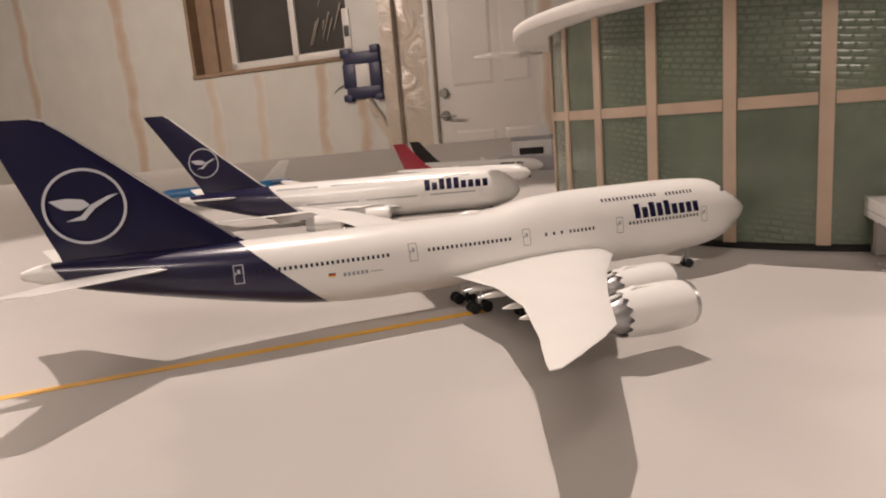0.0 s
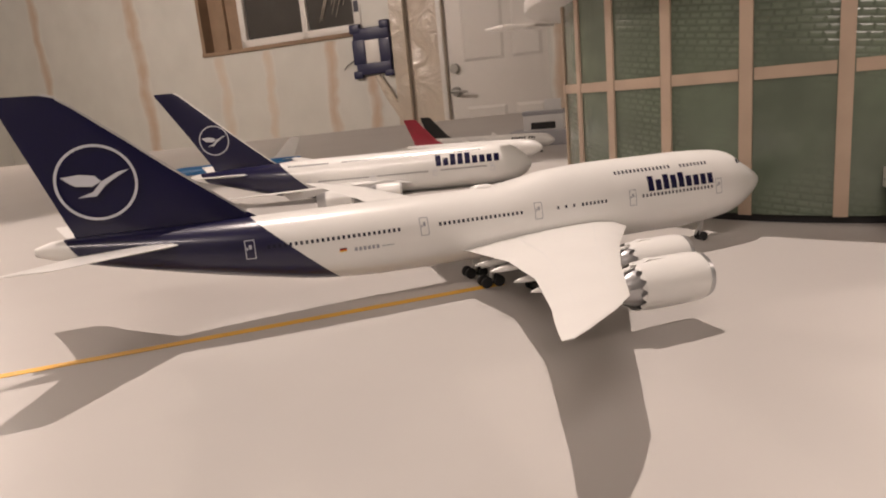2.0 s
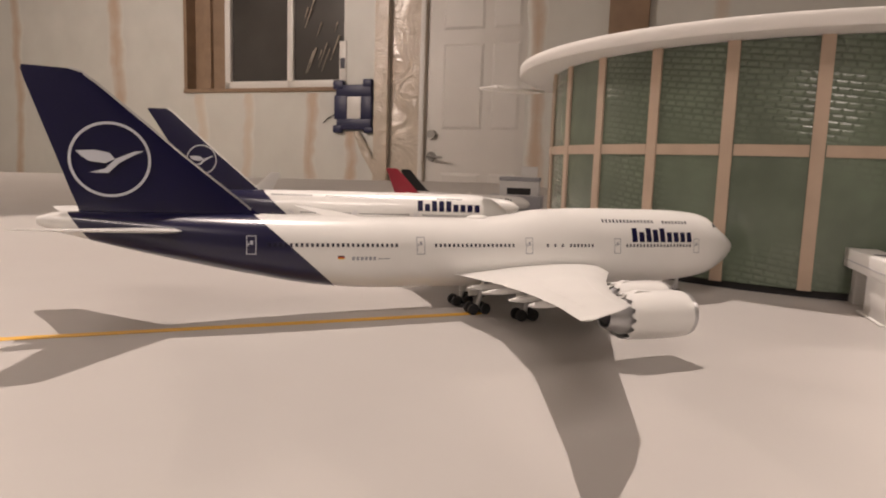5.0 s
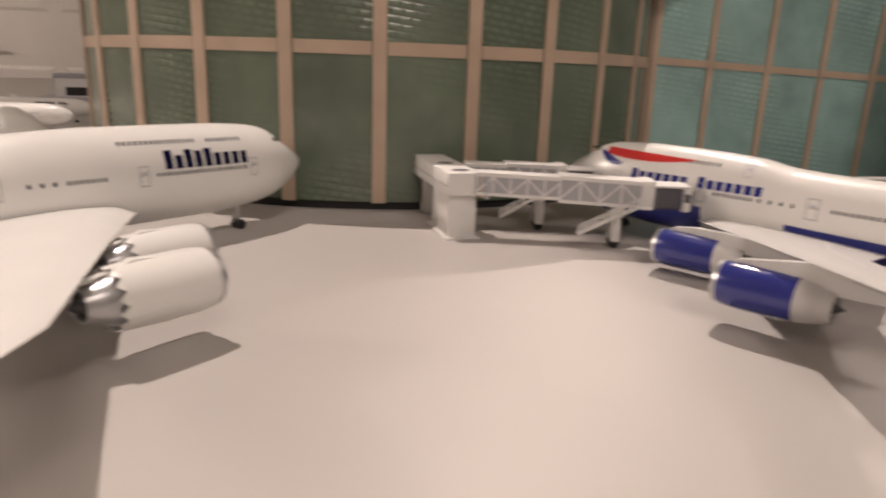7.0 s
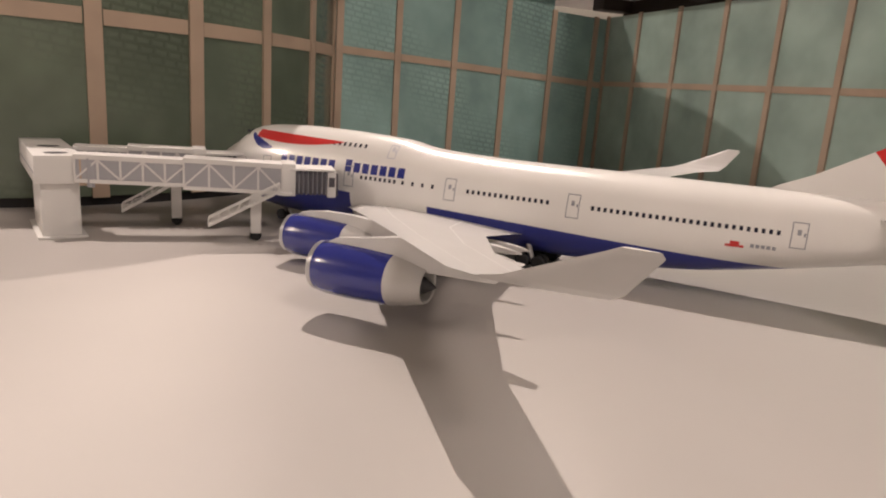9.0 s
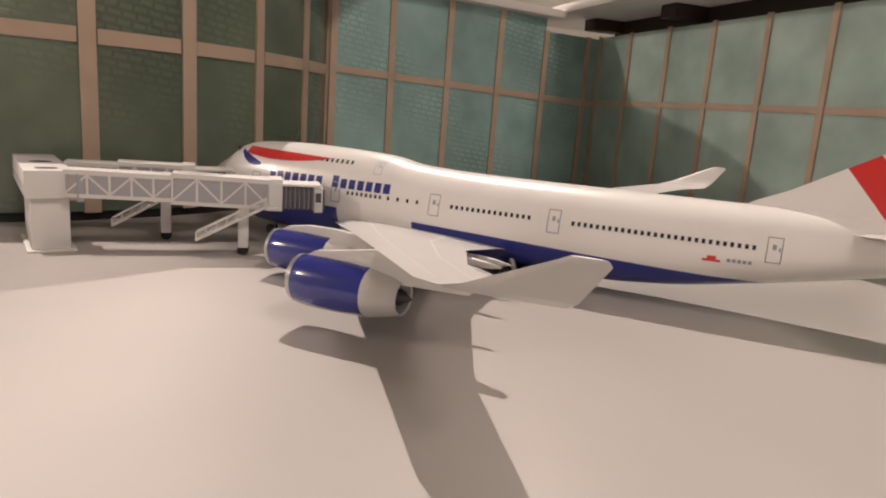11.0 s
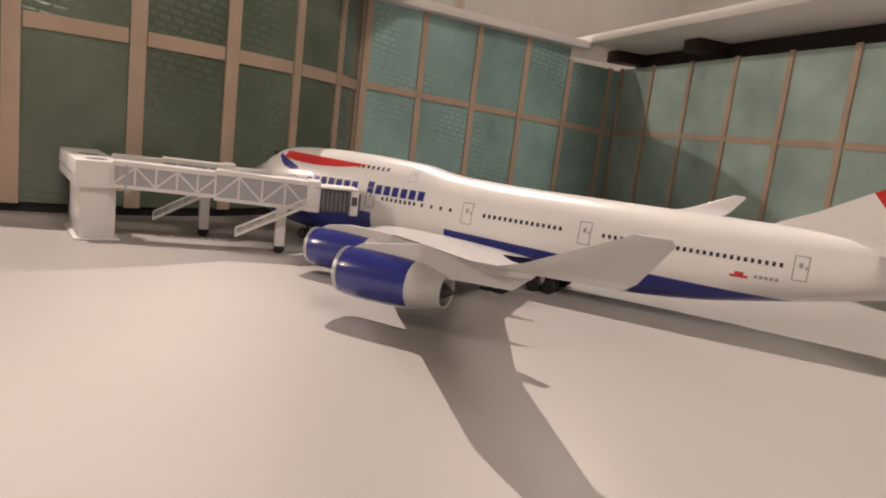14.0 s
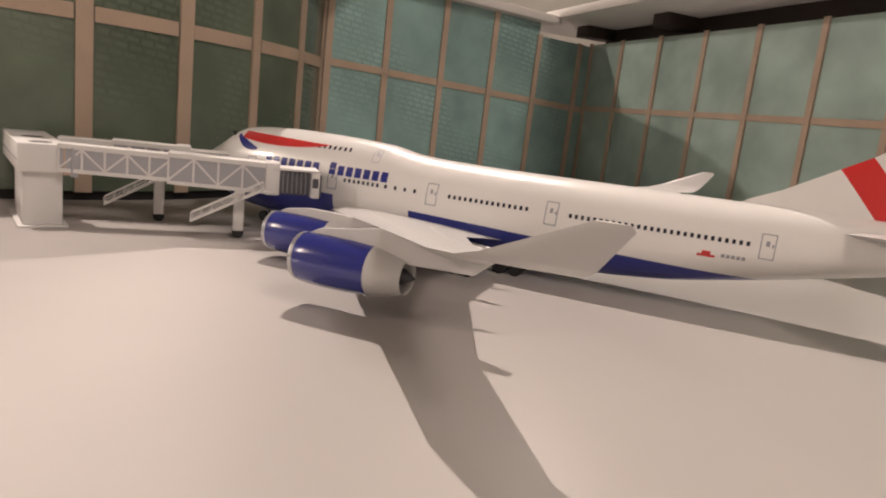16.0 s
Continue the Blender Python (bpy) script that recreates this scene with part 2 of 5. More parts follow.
def part(name, bm, mat, parent, label="", smooth=True, sharp=35):
    return link_mesh(name, bm, mat, parent, label, smooth, sharp)


def thing(name, x, y, z, rz, label, category, group="", kind=""):
    ob = new(name)
    ob.matrix_basis = pose(x * CM, y * CM, z * CM, 0, 0, rz)
    ob.empty_display_size = 0.01
    return tagged(ob, label, category, group, kind)


def add_box(bm, x0, x1, y0, y1, z0, z1, bevel=0.0, m=None):
    vs = [bm.verts.new((x, y, z)) for x in (x0, x1) for y in (y0, y1) for z in (z0, z1)]
    fs = [bm.faces.new([vs[i] for i in q]) for q in ((0, 1, 3, 2), (4, 6, 7, 5), (0, 4, 5, 1), (2, 3, 7, 6), (0, 2, 6, 4), (1, 5, 7, 3))]
    if bevel:
        es = list({e for f in fs for e in f.edges})
        out = bmesh.ops.bevel(bm, geom=es, offset=bevel, segments=2, affect="EDGES", profile=0.5)
        vs = list({v for f in out["faces"] for v in f.verts} | {v for v in vs if v.is_valid})
    if m is not None:
        bmesh.ops.transform(bm, matrix=m, verts=vs)
    return vs


def box(x0, x1, y0, y1, z0, z1, bevel=0.0):
    bm = bmesh.new()
    add_box(bm, x0, x1, y0, y1, z0, z1, bevel)
    return bm


def loft(bm, rings, cap=True, closed=True):
    """Skin between rings of points of equal count."""
    grid = [[bm.verts.new(p) for p in ring] for ring in rings]
    n = len(grid[0])
    for a, b in zip(grid, grid[1:]):
        for i in range(n if closed else n - 1):
            j = (i + 1) % n
            bm.faces.new((a[i], a[j], b[j], b[i]))
    if cap and closed:
        bm.faces.new(grid[0])
        bm.faces.new(list(reversed(grid[-1])))
    return bm


def circle(r, n, fn):
    return [fn(r * math.cos(2 * math.pi * i / n), r * math.sin(2 * math.pi * i / n)) for i in range(n)]


def tube(bm, a, b, r0, r1=None, n=10):
    a, b = Vector(a), Vector(b)
    r1 = r0 if r1 is None else r1
    q = (b - a).to_track_quat("Z", "Y")
    loft(bm, [[a + q @ Vector((x, y, 0)) for x, y in circle(r0, n, lambda c, s: (c, s))],
              [b + q @ Vector((x, y, 0)) for x, y in circle(r1, n, lambda c, s: (c, s))]])


def interp(x, xs, ys):
    """Smooth (monotone cubic) interpolation."""
    if x <= xs[0]:
        return ys[0]
    if x >= xs[-1]:
        return ys[-1]
    i = max(k for k in range(len(xs) - 1) if xs[k] <= x)
    d = [(ys[k + 1] - ys[k]) / (xs[k + 1] - xs[k]) for k in range(len(xs) - 1)]

    def slope(k):
        if k == 0:
            return d[0]
        if k == len(xs) - 1:
            return d[-1]
        return 0.0 if d[k - 1] * d[k] <= 0 else 2 * d[k - 1] * d[k] / (d[k - 1] + d[k])

    h = xs[i + 1] - xs[i]
    t = (x - xs[i]) / h
    m0, m1 = slope(i) * h, slope(i + 1) * h
    return ((2 * t**3 - 3 * t**2 + 1) * ys[i] + (t**3 - 2 * t**2 + t) * m0 + (-2 * t**3 + 3 * t**2) * ys[i + 1] + (t**3 - t**2) * m1)


# ---- the model aircraft ----
class Hull:
    """A fuselage: for each station s behind the nose, its top, bottom, widest height and half-width."""

    def __init__(self, stations, dz=0.0):
        self.s, self.top, self.bot, self.mid, self.half = (list(c) for c in zip(*stations))
        self.dz = dz

    def at(self, s):
        k = math.sqrt(s) if s > 0 else 0
        xs = [math.sqrt(v) for v in self.s]
        top, bot, mid, half = (interp(k, xs, v) for v in (self.top, self.bot, self.mid, self.half))
        return top + self.dz, bot + self.dz, mid + self.dz, half

    def side(self, s, z):
        """Half-width at height z."""
        top, bot, mid, half = self.at(s)
        r = (z - mid) / (top - mid) if z > mid else (mid - z) / (mid - bot)
        p = 2.15 if z > mid else 2.0
        return half * max(0.0, 1 - min(1, abs(r)) ** p) ** (1 / p)

    def ring(self, s, n=40):
        top, bot, mid, half = self.at(s)
        out = []
        for i in range(n):
            a = 2 * math.pi * i / n
            c, d = math.cos(a), math.sin(a)
            p = 2.15 if d > 0 else 2.0
            y = half * math.copysign(abs(c) ** (2 / p), c)
            z = mid + (top - mid) * abs(d) ** (2 / p) if d > 0 else mid - (mid - bot) * abs(d) ** (2 / p)
            out.append((-s, y, z))
        return out

    def mesh(self, step=0.4):
        end = self.s[-1]
        ss = [0.005, 0.03, 0.08, 0.16, 0.28, 0.45, 0.65, 0.9, 1.2, 1.5, 1.8, 2.1] + [2.4 + step * i for i in range(int((end - 2.4) / step))] + [end]
        return loft(bmesh.new(), [self.ring(s) for s in ss])

    def decal(self, bm, s0, s1, z0, z1, sd, lift=0.012, rows=3, shear=0.0):
        """A patch that lies on the skin from s0 to s1 and z0 to z1, on side sd (-1 or 1)."""
        cols = max(1, int((s1 - s0) / 0.5))
        g = []
        for i in range(rows + 1):
            z = z0 + (z1 - z0) * i / rows
            g.append([bm.verts.new((-s, sd * (self.side(s, z) + lift), z)) for s in [s0 + (s1 - s0) * j / cols + shear * (z - z0) for j in range(cols + 1)]])
        for a, b in zip(g, g[1:]):
            for j in range(cols):
                bm.faces.new((a[j], a[j + 1], b[j + 1], b[j]))


def jumbo_hull(length, hump, dz=0.0, aft=4.68):
    """Hump: where the upper deck starts to fall. A two-deck nose, egg section, tail swept up."""
    L = length
    return Hull([
        (0.0, 3.3, 3.26, 3.28, 0.01), (0.12, 3.5, 3.02, 3.27, 0.24), (0.4, 3.74, 2.72, 3.24, 0.48), (0.9, 4.08, 2.32, 3.18, 0.78),
        (1.5, 4.42, 1.98, 3.1, 1.05), (2.0, 4.78, 1.76, 3.02, 1.25), (2.6, 5.1, 1.56, 2.97, 1.4), (3.4, 5.26, 1.42, 2.93, 1.5), (4.6, 5.34, 1.3, 2.9, 1.58),
        (6.0, 5.38, 1.22, 2.88, 1.62), (hump - 3.0, 5.36, 1.2, 2.88, 1.62), (hump, 5.22, 1.2, 2.88, 1.62), (hump + 1.6, 4.95, 1.2, 2.88, 1.62),
        (hump + 3.4, aft + 0.04, 1.2, 2.88, 1.62), (hump + 5.5, aft, 1.2, 2.88, 1.62), (L - 14.0, aft, 1.22, 2.9, 1.62), (L - 11.5, aft, 1.42, 2.98, 1.58),
        (L - 8.5, aft, 1.95, 3.25, 1.42), (L - 5.5, aft, 2.6, 3.6, 1.12), (L - 3.0, aft, 3.2, 3.95, 0.78), (L - 1.2, aft - 0.02, 3.68, 4.2, 0.48), (L - 0.2, aft - 0.12, 3.98, 4.28, 0.26), (L, 4.42, 4.1, 4.27, 0.14)], dz)


def airfoil(y, le, te, z, thick, n=9, up=(0, 0, 1)):
    """Ring of a wing section; le and te are distances behind the nose."""
    c = te - le
    pts = []
    for i in range(n):
        t = i / (n - 1)
        t = t * t * (3 - 2 * t) * 0.5 + t * 0.5
        pts.append((t, thick * (1.48 * math.sqrt(t) - 0.63 * t - 1.76 * t**2 + 1.42 * t**3 - 0.51 * t**4) * 1.1))
    ring = [(t, h) for t, h in pts] + [(t, -h * 0.75) for t, h in reversed(pts[1:-1])]
    return [(-(le + t * c), y + up[1] * h, z + up[2] * h) for t, h in ring]


def wing_mesh(sections, sd, fine=4):
    """sections: y, le, te, z, thickness, lean of the section (0 level, 1 upright)."""
    dense = []
    for a, b in zip(sections, sections[1:]):
        dense += [[p + (q - p) * i / fine for p, q in zip(a, b)] for i in range(fine)]
    dense.append(list(sections[-1]))
    rings = []
    for y, le, te, z, th, lean in dense:
        a = lean * math.pi / 2
        rings.append([(p[0], sd * p[1], p[2]) for p in airfoil(y, le, te, z, th, up=(0, -math.sin(a), math.cos(a)))])
    return loft(bmesh.new(), rings)


def revolve(bm, profile, x, y, z, n=28, keep=True):
    """Profile of (s, r) round the engine's axis, starting at x (behind the nose), closed back on itself if keep."""
    rings = [[(-(x + s), y + c, z + d) for c, d in circle(r, n, lambda c, d: (c, d))] for s, r in profile]
    if keep:
        rings.append(rings[0])
    grid = [[bm.verts.new(p) for p in ring] for ring in (rings[:-1] if keep else rings)]
    if keep:
        grid.append(grid[0])
    for a, b in zip(grid, grid[1:]):
        for i in range(n):
            j = (i + 1) % n
            bm.faces.new((a[i], a[j], b[j], b[i]))


def wheel_set(parent, name, x, y, spots, r, w, leg_top, lean=0.0, tail=0.0, base=0.0):
    """A bogie: spots are wheel places round (x, y); legs go up to leg_top."""
    bm = bmesh.new()
    tube(bm, (x, y, r + base), (x + lean, y, leg_top), 0.11, 0.13, 10)
    tube(bm, (x + 0.5 * tail, y, r + base + 0.1), (x + lean, y, leg_top * 0.8), 0.06, 0.06, 8)
    xs = [a for a, b in spots]
    ys = [b for a, b in spots]
    tube(bm, (x + min(xs) - 0.05, y, r + base), (x + max(xs) + 0.05, y, r + base), 0.07, 0.07, 8)
    for a in sorted(set(xs)):
        tube(bm, (x + a, y + min(ys), r + base), (x + a, y + max(ys), r + base), 0.05, 0.05, 8)
    leg = part(name, bm, silver, parent, "grey metal undercarriage leg")
    for a, b in spots:
        bm = bmesh.new()
        h = w / 2
        prof = [(-h, r * 0.55), (-h, r * 0.86), (-h * 0.6, r), (h * 0.6, r), (h, r * 0.86), (h, r * 0.55)]
        rings = [[(x + a + c, y + b + o, r + base + d) for c, d in circle(q, 16, lambda c, d: (c, d))] for o, q in prof]
        loft(bm, rings)
        tyre = part("wheel", bm, rubber, leg, "black rubber tyre")
    return leg


def letters(hull, parent, s0, s1, z0, z1, heights, sd, mat):
    """A row of plain bars, the size of a line of print. heights: 1 for tall, 0.7 for low ones, 0 for a gap."""
    n = len(heights)
    w = (s1 - s0) / n
    for i, h in enumerate(heights):
        if not h:
            continue
        a = s0 + i * w
        bm = bmesh.new()
        hull.decal(bm, a + w * 0.08, a + w * 0.82, z0, z0 + (z1 - z0) * h, sd)
        part("title_bar", bm, mat, parent, smooth=False)


def window_line(hull, parent, s0, s1, z, sd, pitch=0.235, w=0.115, h=0.16, each=True):
    n = max(1, round((s1 - s0) / pitch))
    bm = bmesh.new()
    for i in range(n + 1):
        s = s0 + (s1 - s0) * i / n
        hull.decal(bm, s - w / 2, s + w / 2, z - h / 2, z + h / 2, sd, rows=1)
        if each:
            part("cabin_window", bm, window_dark, parent, smooth=False)
            bm = bmesh.new()
    if each:
        bm.free()
    else:
        tagged(part("window_band", bm, window_dark, parent, "band of tiny dark windows", smooth=False), kind="stuff")


def outline(hull, bm, s0, s1, z0, z1, sd, t=0.035):
    hull.decal(bm, s0, s1, z0, z0 + t, sd, rows=1)
    hull.decal(bm, s0, s1, z1 - t, z1, sd, rows=1)
    hull.decal(bm, s0, s0 + t, z0, z1, sd, rows=4)
    hull.decal(bm, s1 - t, s1, z0, z1, sd, rows=4)


def cabin_door(hull, parent, s, z, sd, w=0.42, h=0.82, mat=None):
    bm = bmesh.new()
    outline(hull, bm, s - w / 2, s + w / 2, z - h / 2, z + h / 2, sd)
    hull.decal(bm, s - 0.07, s + 0.05, z + 0.02, z + 0.2, sd, rows=1)
    hull.decal(bm, s + w / 2 - 0.12, s + w / 2 - 0.06, z - 0.02, z + 0.1, sd, rows=1)
    return part("cabin_door", bm, mat or print_grey, parent, "thin printed outline of a cabin door", smooth=False)


def disc_ring(bm, cx, cz, r0, r1, y, n=48):
    """Flat ring (r0 = 0: disc) in the plane of a fin, centre at cx behind the nose."""
    outer = [bm.verts.new((-cx + c, y, cz + d)) for c, d in circle(r1, n, lambda c, d: (c, d))]
    if r0 <= 0:
        bm.faces.new(outer)
        return
    inner = [bm.verts.new((-cx + c, y, cz + d)) for c, d in circle(r0, n, lambda c, d: (c, d))]
    for i in range(n):
        j = (i + 1) % n
        bm.faces.new((outer[i], outer[j], inner[j], inner[i]))


def flat(bm, pts, y, cx, cz, k):
    bm.faces.new([bm.verts.new((-cx + px * k, y, cz + pz * k)) for px, pz in pts])


def fin_mesh(sections):
    """Upright surface: z, le, te, thickness."""
    rings = []
    for z, le, te, th in sections:
        rings.append([(p[0], p[2] * 1.0, z) for p in [(q[0], 0, q[2]) for q in airfoil(0, le, te, 0, th)]])
    rings = [[(x, y - (0.0), z) for x, y, z in r] for r in rings]
    return loft(bmesh.new(), rings)


def crane_badge(parent, cx, cz, r, half, mat):
    """Ring with a plain bird-like mark in it, on both faces of the fin."""
    for sd in (-1, 1):
        bm = bmesh.new()
        y = sd * half
        disc_ring(bm, cx, cz, r * 0.93, r, y)
        k = r
        flat(bm, [(-0.5, -0.36), (-0.05, -0.36), (0.22, -0.08), (0.58, 0.14), (0.84, 0.27), (0.58, 0.24), (0.12, 0.02), (-0.12, -0.24)], y, cx, cz, k)
        flat(bm, [(0.12, 0.02), (-0.02, 0.18), (-0.38, 0.24), (-0.82, 0.20), (-0.70, 0.08), (-0.60, 0.0), (-0.5, -0.06), (-0.12, -0.1)], y, cx, cz, k)
        part("tail_badge", bm, mat, parent, "pale ring with a plain bird-shaped mark", smooth=False)


def nacelle(parent, x, y, z, length, r, cowl_mat, rear_mat, lip_mat, chevrons, wing_z, tail_len, rear_at=0.7):
    """Engine pod: cowl with a rounded lip and open mouth, fan, core, tail cone and pylon."""
    bm = bmesh.new()
    k = length
    prof = [(0.0, r * 0.86), (0.015 * k, r * 0.90), (0.06 * k, r * 0.95), (0.16 * k, r * 0.99), (0.32 * k, r), (0.55 * k, r * 0.985), (rear_at * k, r * 0.93)]
    inner = [(rear_at * k, r * 0.90), (0.4 * k, r * 0.84), (0.12 * k, r * 0.80), (0.03 * k, r * 0.81)]
    revolve(bm, prof + inner, x, y, z)
    if chevrons:
        n = 14
        for i in range(n):
            a0, a1 = 2 * math.pi * i / n, 2 * math.pi * (i + 1) / n
            am = (a0 + a1) / 2
            sx, tip = x + rear_at * k - 0.02, x + rear_at * k + 0.2
            q = r * 0.93
            p = [(-sx, y + q * math.cos(a), z + q * math.sin(a)) for a in (a0, am, a1)] + [(-tip, y + q * 0.95 * math.cos(am), z + q * 0.95 * math.sin(am))]
            v = [bm.verts.new(c) for c in p]
            bm.faces.new((v[0], v[1], v[3]))
            bm.faces.new((v[1], v[2], v[3]))
    eng = part("engine", bm, cowl_mat, parent, "")
    bm = bmesh.new()
    revolve(bm, [(-0.02, r * 0.845), (-0.035, r * 0.87), (-0.01, r * 0.905), (0.05 * k, r * 0.948), (0.05 * k, r * 0.80)], x, y, z)
    part("inlet_lip", bm, lip_mat, eng, "thin metal ring round the inlet")
    bm = bmesh.new()
    n = 24
    revolve(bm, [(0.14 * k, 0.01), (0.22 * k, r * 0.22), (0.24 * k, r * 0.8)], x, y, z, keep=False)
    part("fan", bm, steel_dark, eng, "dark fan disc")
    bm = bmesh.new()
    revolve(bm, [(rear_at * k - 0.3, r * 0.72), (rear_at * k + 0.1, r * 0.74), (rear_at * k + tail_len * 0.55, r * 0.60), (rear_at * k + tail_len, r * 0.47), (rear_at * k + tail_len - 0.03, r * 0.42), (rear_at * k, r * 0.4)] if chevrons else
            [(rear_at * k - 0.04, r * 0.90), (rear_at * k, r * 0.925), (rear_at * k + tail_len * 0.5, r * 0.80), (rear_at * k + tail_len, r * 0.62), (rear_at * k + tail_len - 0.03, r * 0.56), (rear_at * k, r * 0.5)], x, y, z)
    part("exhaust", bm, rear_mat, eng, "metal exhaust nozzle")
    bm = bmesh.new()
    revolve(bm, [(rear_at * k, r * 0.36), (rear_at * k + tail_len * 0.9, r * 0.3), (rear_at * k + tail_len + 0.25, 0.02)], x, y, z, n=16, keep=False)
    part("exhaust_plug", bm, steel_dark, eng, "dark cone in the nozzle")
    # pylon
    bm = bmesh.new()
    t = 0.14
    a = [(x + 0.3 * k, z + r * 0.94), (x + 0.6 * k, z + r * 1.03), (x + k * 0.9, wing_z - 0.1), (x + k + tail_len * 0.5 + 0.9, wing_z - 0.1), (x + k + tail_len * 0.3, z + r * 0.6), (x + rear_at * k, z + r * 0.8), (x + 0.3 * k, z + r * 0.9)]
    if not chevrons:
        a[0:5] = [(x + 0.1 * k, z + r * 0.93), (x + 0.2 * k, z + r * 1.15), (x + 0.5 * k, z + r * 1.32), (x + k * 0.9, wing_z + 0.05), (x + k + tail_len + 2.2, wing_z - 0.15), (x + k + tail_len + 1.5, wing_z - 0.75), (x + k + tail_len * 0.5, z + r * 0.5)]
    left = [bm.verts.new((-s, y - t, h)) for s, h in a]
    right = [bm.verts.new((-s, y + t, h)) for s, h in a]
    bm.faces.new(left)
    bm.faces.new(list(reversed(right)))
    for i in range(len(a)):
        j = (i + 1) % len(a)
        bm.faces.new((left[i], right[i], right[j], left[j]))
    part("pylon", bm, white if chevrons else wing_grey, eng, "pylon under the wing", smooth=False)
    return eng


def flap_fairings(parent, spots, mat, sd):
    """Canoe-shaped fairings under the trailing edge: s, y, z, length."""
    for s, y, z, l in spots:
        bm = bmesh.new()
        rings = []
        for i in range(9):
            t = i / 8
            w = 0.16 * math.sin(math.pi * min(1, 0.08 + t * 0.9)) ** 0.7
            rings.append([(-(s + t * l), sd * y + c * 0.75, z - 0.12 - 0.1 * t + d) for c, d in circle(max(w, 0.012), 8, lambda c, d: (c, d))])
        loft(bm, rings)
        part("flap_fairing", bm, mat, parent)


def wing_seam(secs, parent, sd, k0, k1):
    """Thin printed hinge line along the wing's upper face, between two parts of the chord."""
    bm = bmesh.new()
    rows = []
    for y, le, te, z, th, lean in secs[1:5]:
        ring = airfoil(y, le, te, z, th, n=41)
        row = []
        for k in (k0, k1):
            want = -(le + (te - le) * k)
            p = min(ring[:41], key=lambda q: abs(q[0] - want))
            row.append(bm.verts.new((want, sd * p[1], p[2] + 0.014)))
        rows.append(row)
    for a, c in zip(rows, rows[1:]):
        bm.faces.new((a[0], a[1], c[1], c[0]))
    part("hinge_line", bm, seam_grey, parent, smooth=False)


